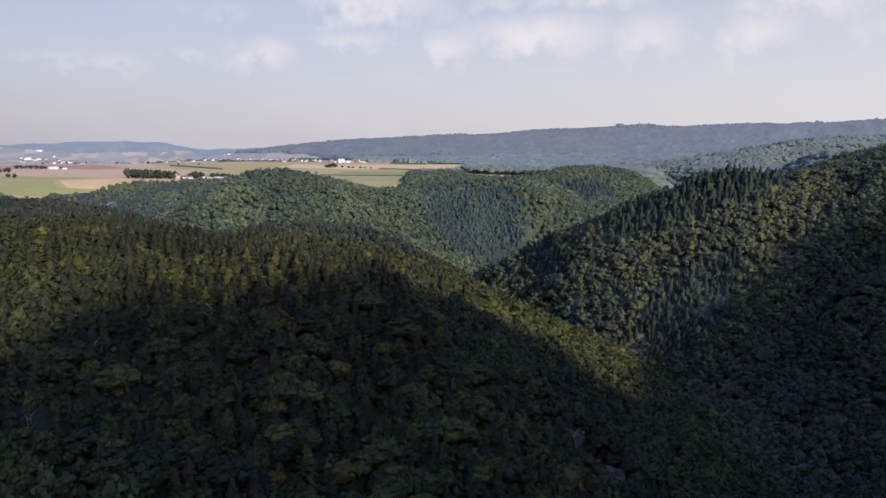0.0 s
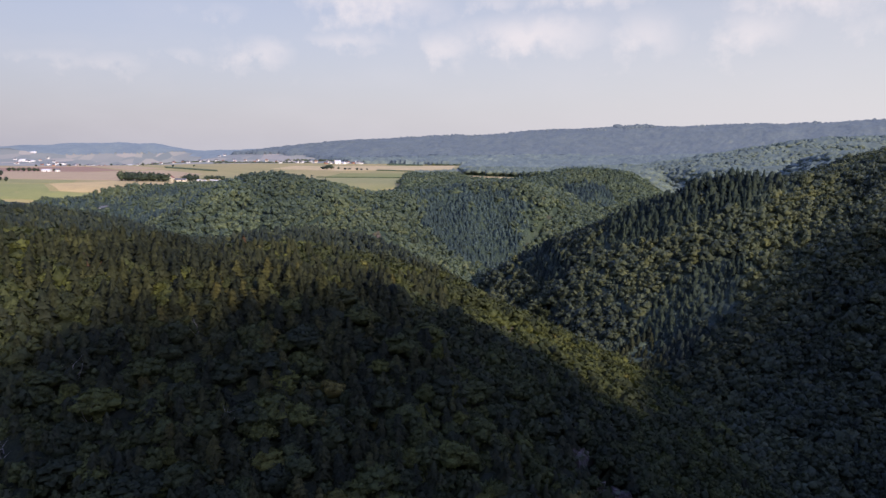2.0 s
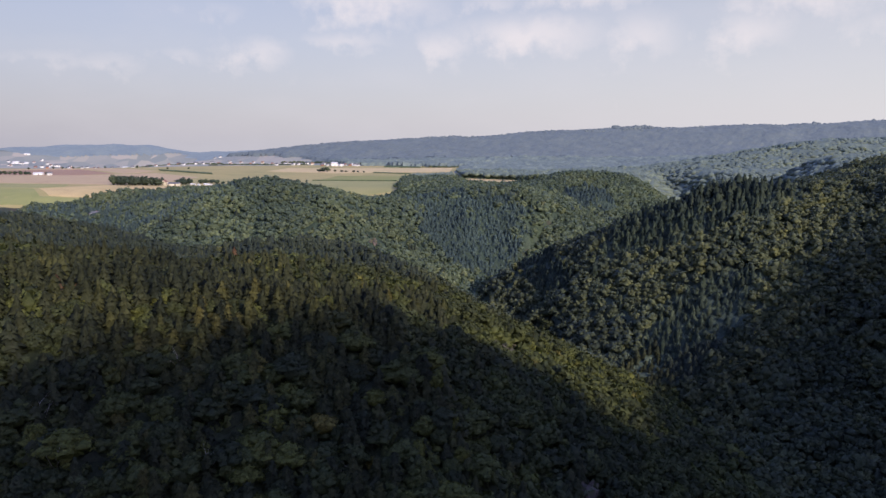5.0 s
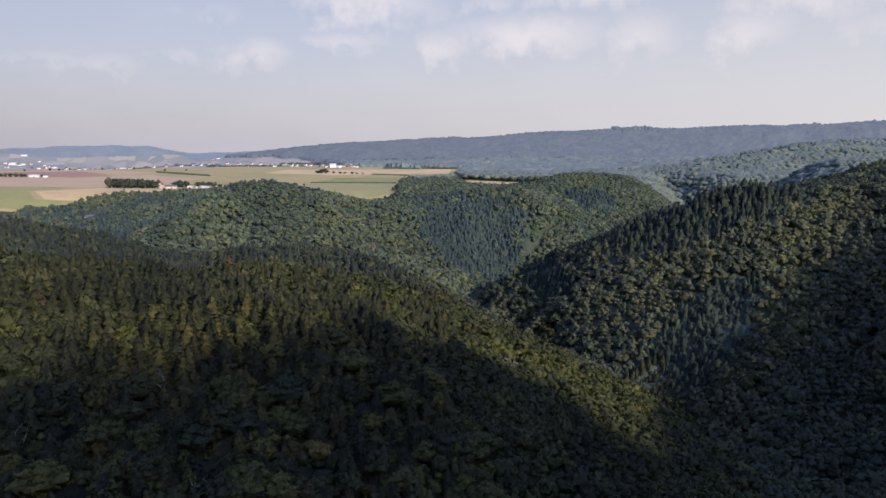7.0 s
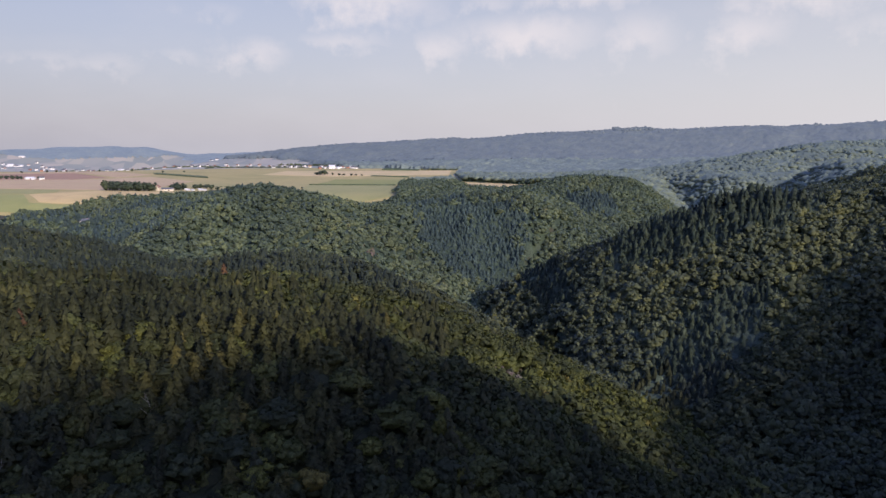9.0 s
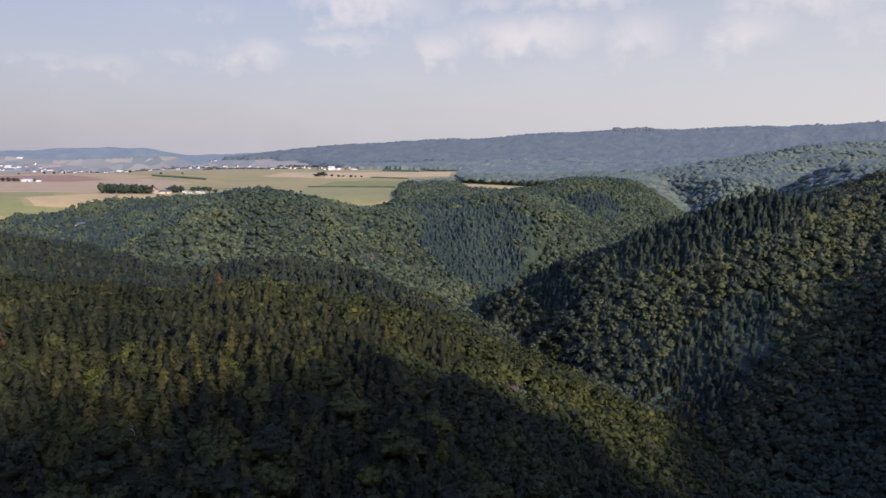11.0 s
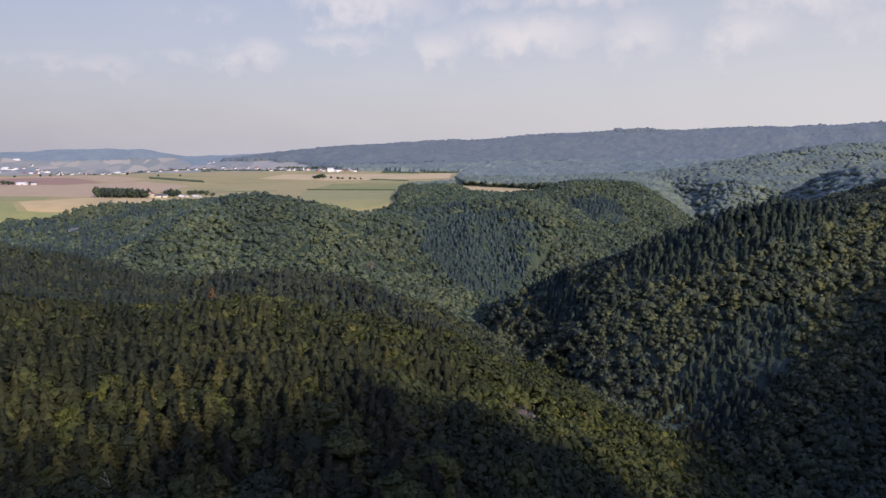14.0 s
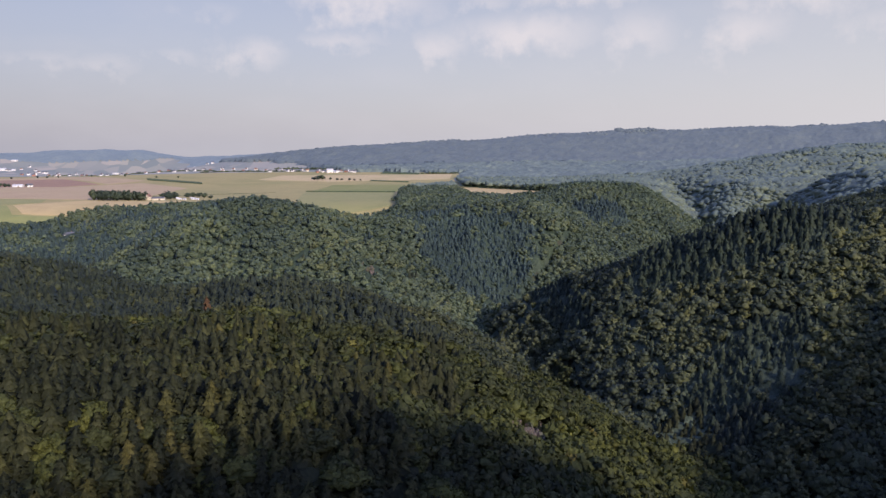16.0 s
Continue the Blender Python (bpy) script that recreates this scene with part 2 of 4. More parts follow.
def rows_of_crop(name, dark, light, angle, spacing, patch):
    """Field soil and stubble, with drill lines in one direction and broad uneven patches."""
    m, t, b = material(name)
    pos = t.nodes.new("ShaderNodeNewGeometry").outputs["Position"]
    mp = t.nodes.new("ShaderNodeMapping")
    mp.inputs["Rotation"].default_value = (0, 0, radians(angle))
    t.links.new(pos, mp.inputs[0])
    w = node(t, "ShaderNodeTexWave", Scale=1.0 / spacing, Distortion=1.2, Detail=3.0)
    t.links.new(mp.outputs[0], w.inputs["Vector"])
    n = noise_at(t, 0.02, 6.0, 0.65, "World")
    f = mix(t, 0.25, n, w.outputs["Fac"])
    c = ramp(t, f, (0.32, dark), (0.62, light))
    c = mix(t, ramp(t, noise_at(t, 0.006, 3.0, 0.5, "World"), (0.5, (0, 0, 0)), (0.66, (0.5, 0.5, 0.5))), c, patch)
    t.links.new(c, b.inputs["Base Color"])
    b.inputs["Roughness"].default_value = 0.95
    bump(t, b, w.outputs["Fac"], 0.3, 0.2)
    return m


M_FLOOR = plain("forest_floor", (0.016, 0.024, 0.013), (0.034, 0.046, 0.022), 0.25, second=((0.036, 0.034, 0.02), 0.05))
M_PLATEAU = rows_of_crop("dry_grassland", (0.262, 0.228, 0.088), (0.345, 0.288, 0.112), 20, 14, (0.205, 0.210, 0.074))
M_STUBBLE = rows_of_crop("pale_stubble", (0.384, 0.288, 0.130), (0.512, 0.388, 0.176), 62, 9, (0.346, 0.279, 0.114))
M_MEADOW = rows_of_crop("green_meadow", (0.190, 0.205, 0.066), (0.250, 0.255, 0.085), 10, 10, (0.270, 0.250, 0.090))
M_PASTURE = rows_of_crop("light_pasture", (0.205, 0.208, 0.074), (0.268, 0.258, 0.096), 35, 12, (0.300, 0.255, 0.110))
M_TILLED = rows_of_crop("harvested_earth", (0.345, 0.252, 0.142), (0.420, 0.312, 0.176), 48, 11, (0.380, 0.300, 0.150))
M_PLOUGH = rows_of_crop("ploughed_earth", (0.243, 0.147, 0.096), (0.307, 0.192, 0.120), 52, 8, (0.282, 0.186, 0.114))
M_STRAW = rows_of_crop("straw_field", (0.410, 0.320, 0.156), (0.512, 0.397, 0.205), 5, 13, (0.346, 0.307, 0.132))
M_BEET = rows_of_crop("root_crop", (0.160, 0.176, 0.050), (0.210, 0.220, 0.064), 80, 8, (0.243, 0.235, 0.080))
M_MAIZE = plain("maize_leaves", (0.035, 0.06, 0.025), (0.065, 0.095, 0.035), 0.6, relief=0.8, depth=0.8)
M_ROCK = plain("slate_rock", (0.055, 0.045, 0.042), (0.15, 0.12, 0.105), 0.5, relief=0.9, depth=0.6, second=((0.06, 0.07, 0.035), 0.25))
M_BARK = plain("bark", (0.05, 0.04, 0.03), (0.12, 0.10, 0.08), 2.0, relief=0.6, depth=0.05, coords="Object")
M_DEAD = plain("bleached_wood", (0.22, 0.20, 0.18), (0.40, 0.37, 0.33), 1.5, relief=0.5, depth=0.03, coords="Object")
M_WHITE = plain("white_render", (0.58, 0.57, 0.55), (0.70, 0.69, 0.67), 0.8, relief=0.05, depth=0.02, coords="Object")
M_CREAM = plain("cream_render", (0.55, 0.49, 0.38), (0.64, 0.57, 0.45), 0.8, relief=0.05, depth=0.02, coords="Object")
M_BRICK = plain("red_brick", (0.30, 0.13, 0.08), (0.38, 0.18, 0.11), 2.0, relief=0.2, depth=0.02, coords="Object")
M_SLATE = plain("slate_roof", (0.07, 0.075, 0.085), (0.13, 0.135, 0.15), 1.2, 0.6, 0.3, 0.05, "Object")
M_TILE = plain("red_tile_roof", (0.17, 0.10, 0.08), (0.25, 0.14, 0.10), 1.2, 0.8, 0.3, 0.05, "Object")
M_SHEET = plain("pale_sheet_roof", (0.50, 0.51, 0.53), (0.62, 0.63, 0.64), 0.6, 0.4, 0.1, 0.03, "Object")
M_WINDOW = plain("dark_glazing", (0.02, 0.025, 0.03), (0.05, 0.055, 0.06), 1.0, 0.15, 0.0, 0.01, "Object")
M_WOOD = plain("dark_door_wood", (0.07, 0.045, 0.03), (0.12, 0.08, 0.05), 3.0, 0.7, 0.2, 0.01, "Object")


def far_plain():
    """Fields, woods and lanes of the plain beyond the plateau, as a patchwork."""
    m, t, b = material("far_patchwork_haze_glow")
    pos = t.nodes.new("ShaderNodeNewGeometry").outputs["Position"]
    mp = t.nodes.new("ShaderNodeMapping")
    mp.inputs["Scale"].default_value = (0.0125, 0.0085, 0)
    t.links.new(pos, mp.inputs[0])
    v = node(t, "ShaderNodeTexVoronoi", Scale=1.0)
    t.links.new(mp.outputs[0], v.inputs["Vector"])
    g = t.nodes.new("ShaderNodeSeparateColor")
    t.links.new(v.outputs["Color"], g.inputs[0])
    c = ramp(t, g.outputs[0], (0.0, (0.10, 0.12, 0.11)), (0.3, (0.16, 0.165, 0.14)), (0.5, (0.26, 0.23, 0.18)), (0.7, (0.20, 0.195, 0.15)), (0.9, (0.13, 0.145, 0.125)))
    t.links.new(c, b.inputs["Base Color"])
    b.inputs["Roughness"].default_value = 0.95
    return m


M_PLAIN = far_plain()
# the fields glow blue in place of the haze over the plain
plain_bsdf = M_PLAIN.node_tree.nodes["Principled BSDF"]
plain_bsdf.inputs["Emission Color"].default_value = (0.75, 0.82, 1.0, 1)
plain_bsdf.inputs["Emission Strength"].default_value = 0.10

# ---- the lie of the land ----
HILLS_NEAR = [(-230, 390, 190, 16), (-90, 470, 110, -19), (0, 540, 90, -17), (-230, 660, 120, -30), (230, 830, 110, 20), (320, 790, 110, 40), (460, 790, 150, 70), (700, 800, 220, 75), (1000, 900, 300, 111), (-290, 1090, 130, 37), (-240, 1230, 150, -5), (90, 1230, 110, 12), (260, 1400, 130, -5), (430, 1630, 150, 10), (320, 1650, 90, 14), (740, 1350, 190, 56), (490, 537, 115, 140), (-520, 450, 250, 8), (-430, 800, 110, 7), (-300, 770, 90, -20), (-130, 1330, 120, -39), (190, 1640, 130, -11)]
HILLS_FAR = [(-1300, 2100, 600, 19), (-1500, 3700, 500, -46)]
# far crests: x, y, height
RIDGE = [(-1500, 3600, -84), (-1170, 3550, -36), (-560, 3550, 10), (49, 3550, 35), (500, 3560, 62), (965, 3600, 78), (2187, 3500, 110), (3200, 3300, 120)]
WEST_HILLS = [(-3300, 3300, -34), (-2750, 3700, -24), (-2250, 4050, 12), (-1810, 4200, 21), (-1720, 4230, 0), (-1600, 4280, -26), (-1300, 4350, -30), (-900, 4450, -10), (-300, 4600, -60)]
SPUR = [(700, 2600, -84), (1155, 2600, -49), (1755, 2600, 5), (2500, 2500, 30)]
E_CREST = [(400, 2100, -92), (470, 2090, -88), (640, 2080, -82), (735, 2080, -70), (815, 2080, -56), (890, 2080, -41), (1060, 2080, -14), (1130, 2080, 0), (1260, 2080, 9), (1700, 2080, 10), (2300, 2000, -40)]
# unseen wooded ridge behind the start, added to shade the valley: x, y, height of its crest
SHADE_RIDGE = [(120, -356, 212), (206, -295, 229), (235, -275, 248), (268, -252, 250), (376, -176, 243), (420, -146, 228), (447, -127, 206), (470, -111, 180), (500, -90, 134), (521, -75, 121),
            (635, 5, 131), (668, 28, 155), (715, 61, 184), (753, 88, 210), (777, 105, 219), (828, 140, 234), (900, 190, 248)]
# valleys: x, y, floor, slope of the left and of the right flank
BASE = -84.0
MAIN = [(-500, 140, -110, 0.4, 0.4), (-300, 165, -145, 0.51, 0.5), (-120, 180, -178, 0.61, 0.63), (80, 220, -208, 0.57, 0.73), (235, 390, -233, 0.4, 0.27), (205, 600, -221, 0.5, 0.65), (110, 770, -215, 0.58, 1.06), (45, 950, -215, 0.69, 1.14), (80, 1075, -211, 0.81, 0.85), (240, 1100, -206, 0.77, 0.7), (470, 1270, -198, 0.23, 0.71), (620, 1600, -185, 0.8, 0.82), (640, 1800, -140, 0.5, 0.8), (650, 1950, -95, 0.5, 0.6)]
SIDE = [(80, 1060, -211, 0.37, 0.7), (-60, 885, -186, 0.66, 0.6), (-270, 890, -165, 0.59, 0.47), (-440, 950, -152, 0.59, 0.65), (-570, 1090, -149, 0.35, 0.27), (-680, 1215, -140, 0.35, 0.29), (-900, 1260, -115, 0.3, 0.3)]
BACK = [(620, 1600, -184, 0.84, 0.71), (950, 1560, -137, 0.64, 0.37), (1250, 1480, -110, 0.35, 0.35)]


def value_noise(x, y, seed=0):
    """Smooth noise of about -1 to 1, one wave to a metre and a half of x and y."""
    xi, yi = np.floor(x), np.floor(y)
    u, v = x - xi, y - yi
    u, v = u * u * (3 - 2 * u), v * v * (3 - 2 * v)

    def h(a, b):
        s = np.sin(a * 127.1 + b * 311.7 + seed * 74.7) * 43758.5453
        return (s - np.floor(s)) * 2 - 1
    return (h(xi, yi) * (1 - u) + h(xi + 1, yi) * u) * (1 - v) + (h(xi, yi + 1) * (1 - u) + h(xi + 1, yi + 1) * u) * v


def flank(x, y, line):
    """Height of the valley sides over their stream, blended in the bend below the middle hill."""
    best, z = np.full(x.shape, 1e9), np.zeros(x.shape)
    total, even = np.zeros(x.shape), np.zeros(x.shape)
    for (ax, ay, az, al, ar), (bx, by, bz, bl, br) in zip(line[:-1], line[1:]):
        dx, dy = bx - ax, by - ay
        u = np.clip(((x - ax) * dx + (y - ay) * dy) / (dx * dx + dy * dy), 0, 1)
        d = np.hypot(x - ax - u * dx, y - ay - u * dy)
        k = np.where(dx * (y - ay) - dy * (x - ax) > 0, al + u * (bl - al), ar + u * (br - ar))
        side = az + u * (bz - az) + k * np.maximum(d - 8, 0)
        near = d < best
        z = np.where(near, side, z)
        best = np.where(near, d, best)
        w = (d * 0.01 + 0.02) ** -5.0
        even, total = even + w * side, total + w
    bend = np.exp(-(((x - 185) / 75) ** 2 + ((y - 1195) / 75) ** 2) ** 2)
    return z + bend * (even / total - z)


def crest_height(x, y, line, slope):
    z = np.full(x.shape, -999.0)
    for (ax, ay, az), (bx, by, bz) in zip(line[:-1], line[1:]):
        dx, dy = bx - ax, by - ay
        u = np.clip(((x - ax) * dx + (y - ay) * dy) / (dx * dx + dy * dy), 0, 1)
        z = np.maximum(z, az + u * (bz - az) - slope * np.hypot(x - ax - u * dx, y - ay - u * dy))
    return z


def smooth_min(a, b, k):
    h = np.maximum(k - np.abs(a - b), 0) / k
    return np.minimum(a, b) - h * h * k * 0.25


def height(x, y):
    x, y = np.asarray(x, float), np.asarray(y, float)
    z = np.full(x.shape, BASE)
    for hx, hy, r, rise in HILLS_NEAR + HILLS_FAR:
        z = z + rise * np.exp(-((x - hx) ** 2 + (y - hy) ** 2) / (r * r))
    for line, wide in ((RIDGE, 400.0), (SPUR, 300.0), (WEST_HILLS, 260.0), (E_CREST, 290.0)):
        rx, ry, rz = zip(*line)
        z = z + (np.interp(x, rx, rz) - BASE) * np.exp(-((y - np.interp(x, rx, ry)) / wide) ** 2)
    top = z
    for line in (MAIN, SIDE, BACK):
        z = smooth_min(z, flank(x, y, line), 36)
    z = np.maximum(z, crest_height(x, y, SHADE_RIDGE, 1.5))
    steep = np.clip((top - z) / 25, 0, 1)
    z = z + steep * (4.5 * value_noise(x / 55, y / 55, 1) + 2.5 * value_noise(x / 24, y / 24, 2))
    return z + np.clip((y - 2800) / 500, 0, 1) * (6 * value_noise(x / 260, y / 260, 3) + 4 * value_noise(x / 90, y / 300, 4))


def inside(x, y, poly):
    x, y = np.asarray(x, float), np.asarray(y, float)
    res = np.zeros(x.shape, bool)
    for (ax, ay), (bx, by) in zip(poly, poly[1:] + poly[:1]):
        res ^= ((ay > y) != (by > y)) & (x < (bx - ax) * (y - ay) / ((by - ay) or 1e-9) + ax)
    return res


FARMLAND = [(-2900, 1250), (-1100, 1290), (-720, 1320), (-690, 1385), (-600, 1435), (-540, 1490), (-430, 1470), (-300, 1420), (-180, 1385), (-85, 1450),
            (-95, 1800), (-60, 2000), (40, 2085), (52, 1830), (75, 1690), (270, 1640), (310, 1790), (75, 2125), (60, 2450), (110, 2760), (-200, 2880), (-450, 2900), (-2900, 3000)]


def open_land(x, y):
    return inside(x, y, FARMLAND)


def far_open(x, y):
    return (y > 2880) & (x < -380 - 0.9 * (y - 2880))


def mesh_from(name, verts, faces, mats, face_mat=None, smooth=False, tint=None, normals=None):
    """verts (n, 3); faces (m, 3) or (m, 4), as arrays."""
    me = bpy.data.meshes.new(name)
    n, k = faces.shape
    me.vertices.add(len(verts))
    me.vertices.foreach_set("co", np.ascontiguousarray(verts, np.float32).ravel())
    me.loops.add(n * k)
    me.loops.foreach_set("vertex_index", np.ascontiguousarray(faces, np.int32).ravel())
    me.polygons.add(n)
    me.polygons.foreach_set("loop_start", np.arange(0, n * k, k, dtype=np.int32))
    for m in mats:
        me.materials.append(m)
    if face_mat is not None:
        me.polygons.foreach_set("material_index", np.asarray(face_mat, np.int32))
    me.polygons.foreach_set("use_smooth", np.full(n, smooth))
    if tint is not None:
        a = me.attributes.new("own_tint", "FLOAT", "POINT")
        a.data.foreach_set("value", np.asarray(tint, np.float32))
    if normals is not None:
        a = me.attributes.new("custom_normal", "FLOAT_VECTOR", "POINT")
        a.data.foreach_set("vector", np.ascontiguousarray(normals, np.float32).ravel())
    me.update(calc_edges=True)
    return me


def grid_axis(stops):
    out = [stops[0][0]]
    for (a, _), (b, s) in zip(stops[:-1], stops[1:]):
        out += list(np.linspace(a, b, max(int(abs(b - a) / s), 1) + 1)[1:])
    return np.array(out)


gx = grid_axis([(-4300, 0), (-1600, 110), (-900, 40), (-400, 20), (650, 10), (1000, 22), (1900, 60), (4300, 130)])
gy = grid_axis([(-1500, 0), (-300, 90), (150, 25), (1250, 10), (1800, 20), (3000, 40), (4930, 70)])
GX, GY = np.meshgrid(gx, gy)
GZ = height(GX, GY)
idx = np.arange(GX.size).reshape(GX.shape)
quads = np.stack([idx[:-1, :-1], idx[:-1, 1:], idx[1:, 1:], idx[1:, :-1]], -1).reshape(-1, 4)
cx = (GX[:-1, :-1] + GX[1:, 1:]).ravel() / 2
cy = (GY[:-1, :-1] + GY[1:, 1:]).ravel() / 2
# far ground takes the haze-tinted and glowing materials by distance
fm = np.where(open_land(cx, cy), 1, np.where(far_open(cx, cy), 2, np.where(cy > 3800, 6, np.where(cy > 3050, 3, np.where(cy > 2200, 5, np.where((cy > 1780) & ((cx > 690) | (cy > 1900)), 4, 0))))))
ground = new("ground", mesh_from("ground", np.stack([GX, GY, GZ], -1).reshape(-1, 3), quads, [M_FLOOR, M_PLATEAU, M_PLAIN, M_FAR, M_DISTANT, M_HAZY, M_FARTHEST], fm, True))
tagged(ground, "rolling upland with wooded valley and open plateau", "ground", kind="structure")


def at(x, y):
    return float(height(np.array([x]), np.array([y]))[0])


def part(name, bm, mat, parent, label="", smooth=False):
    me = bpy.data.meshes.new(name)
    bm.to_mesh(me)
    bm.free()
    me.materials.append(mat)
    if smooth:
        me.polygons.foreach_set("use_smooth", np.full(len(me.polygons), True))
    ob = new(name, me)
    ob.parent = parent
    return tagged(ob, label)


# ---- fields ----


def field(name, label, poly, mat, lift=0.35, step=18.0):
    """A parcel laid over the ground, cut to its outline, with a low lip down to the soil all round."""
    bm = bmesh.new()
    f = bm.faces.new([bm.verts.new((x, y, 0)) for x, y in poly])
    xs, ys = [p[0] for p in poly], [p[1] for p in poly]
    for lo, hi, n in ((min(xs), max(xs), (1, 0, 0)), (min(ys), max(ys), (0, 1, 0))):
        for c in np.arange(lo + step, hi, step):
            co = (c, 0, 0) if n[0] else (0, c, 0)
            bmesh.ops.bisect_plane(bm, geom=bm.verts[:] + bm.edges[:] + bm.faces[:], plane_co=co, plane_no=n)
    rim = [e for e in bm.edges if e.is_boundary]
    skirt = bmesh.ops.extrude_edge_only(bm, edges=rim)
    low_verts = {v for v in skirt["geom"] if isinstance(v, bmesh.types.BMVert)}
    vs = list(bm.verts)
    hs = height(np.array([v.co.x for v in vs]), np.array([v.co.y for v in vs]))
    for v, h in zip(vs, hs):
        v.co.z = h + (-0.8 if v in low_verts else lift)
    bmesh.ops.recalc_face_normals(bm, faces=bm.faces)
    ob = part(name, bm, mat, None)
    return tagged(ob, label, "field", "parcels of the plateau", "structure")


field("meadow", "bright green mown meadow along the wood", [(-1300, 1478), (-878, 1478), (-812, 1388), (-700, 1378), (-700, 1335), (-1300, 1300)], M_MEADOW)
field("stubble_field", "pale golden stubble field after harvest", [(-868, 1482), (-770, 1578), (-545, 1562), (-550, 1500), (-614, 1436), (-712, 1386), (-796, 1394)], M_STUBBLE)
field("pasture", "light green pasture strip", [(-1300, 1622), (-868, 1602), (-835, 1520), (-876, 1488), (-1300, 1488)], M_PASTURE)
field("harvested_field", "wide reddish harvested field", [(-1500, 1930), (-1055, 1992), (-924, 2220), (-720, 2040), (-680, 1680), (-775, 1596), (-870, 1610), (-1400, 1632)], M_TILLED)
field("ploughed_field", "brown ploughed field", [(-1560, 2330), (-1260, 2380), (-1015, 2130), (-1062, 2000), (-1420, 1945)], M_PLOUGH)
field("straw_field", "straw coloured field towards the village", [(-2100, 2500), (-1290, 2600), (-960, 2320), (-1000, 2150), (-1250, 2395), (-1600, 2345)], M_TILLED)
field("root_crop_field", "olive green root crop field", [(-345, 1905), (-330, 2215), (-105, 2210), (-112, 1865)], M_BEET)
field("mown_field", "yellow green mown field at the wood's edge", [(-350, 1880), (-112, 1838), (-100, 1490), (-180, 1440), (-290, 1460), (-330, 1715)], M_PASTURE)
field("cornfield", "straw yellow cornfield before the far village", [(-620, 2430), (-600, 2720), (60, 2720), (45, 2440), (-232, 2390), (-355, 2350)], M_STRAW)
field("clearing", "tan field in a clearing of the wood", [(48, 2078), (62, 1835), (85, 1702), (262, 1656), (296, 1788), (150, 2010)], M_STUBBLE)


def crop_block(label, poly, tall):
    """A standing crop: an uneven top with upright flanks."""
    bm = bmesh.new()
    bm.faces.new([bm.verts.new((x, y, 0)) for x, y in poly])
    xs, ys = [p[0] for p in poly], [p[1] for p in poly]
    for lo, hi, n in ((min(xs), max(xs), (1, 0, 0)), (min(ys), max(ys), (0, 1, 0))):
        for c in np.arange(lo + 7, hi, 7):
            bmesh.ops.bisect_plane(bm, geom=bm.verts[:] + bm.edges[:] + bm.faces[:], plane_co=(c, c, 0), plane_no=n)
    skirt = bmesh.ops.extrude_edge_only(bm, edges=[e for e in bm.edges if e.is_boundary])
    low_verts = {v for v in skirt["geom"] if isinstance(v, bmesh.types.BMVert)}
    for v in bm.verts:
        v.co.z = at(v.co.x, v.co.y) + (-0.5 if v in low_verts else tall + random.uniform(-0.35, 0.35))
    bmesh.ops.recalc_face_normals(bm, faces=bm.faces)
    return tagged(part("standing_crop", bm, M_MAIZE, None), label, "crop", "standing crops", "stuff")


crop_block("long dark block of standing maize", [(-1000, 2420), (-760, 2270), (-738, 2215), (-965, 2350)], 2.6)
crop_block("dark strip of standing maize between two fields", [(-352, 1903), (-112, 1860), (-112, 1842), (-350, 1884)], 2.4)
crop_block("dark maize strip beside the far cornfield", [(-215, 2880), (-70, 2790), (-70, 2740), (-225, 2800)], 2.6)
crop_block("thin strip of standing maize at the cornfield", [(-225, 2398), (-95, 2338), (-95, 2310), (-228, 2370)], 2.2)

# ---- woods ----
ICO = bmesh.new()
bmesh.ops.create_icosphere(ICO, subdivisions=1, radius=1.0)
ICO_V = np.array([v.co[:] for v in ICO.verts])
ICO_F = np.array([[v.index for v in f.verts] for f in ICO.faces])
ICO.free()
rng = np.random.default_rng(7)


def unit(v):
    return v / np.maximum(np.linalg.norm(v, axis=1), 1e-6)[:, None]


def join(pieces):
    vs, fs, ns, n = [], [], [], 0
    for v, f, m in pieces:
        vs.append(v)
        fs.append(f + n)
        ns.append(m)
        n += len(v)
    return np.concatenate(vs), np.concatenate(fs), unit(np.concatenate(ns))


OCT_V = np.array([(1, 0, 0), (-1, 0, 0), (0, 1, 0), (0, -1, 0), (0, 0, 1), (0, 0, -1)]) * 1.1
OCT_F = np.array([(0, 2, 4), (2, 1, 4), (1, 3, 4), (3, 0, 4), (2, 0, 5), (1, 2, 5), (3, 1, 5), (0, 3, 5)])


def blob(centre, radii, rough, simple=False):
    if simple:
        return OCT_V * np.array(radii) * (1 + rng.uniform(-rough, rough, (6, 1))) + np.array(centre), OCT_F, unit(OCT_V)
    v = ICO_V * (1 + rng.uniform(-rough, rough, (len(ICO_V), 1)))
    v = v @ np.array(Euler(rng.uniform(0, 6.28, 3)).to_matrix()).T
    return v * np.array(radii) + np.array(centre), ICO_F, unit(v)


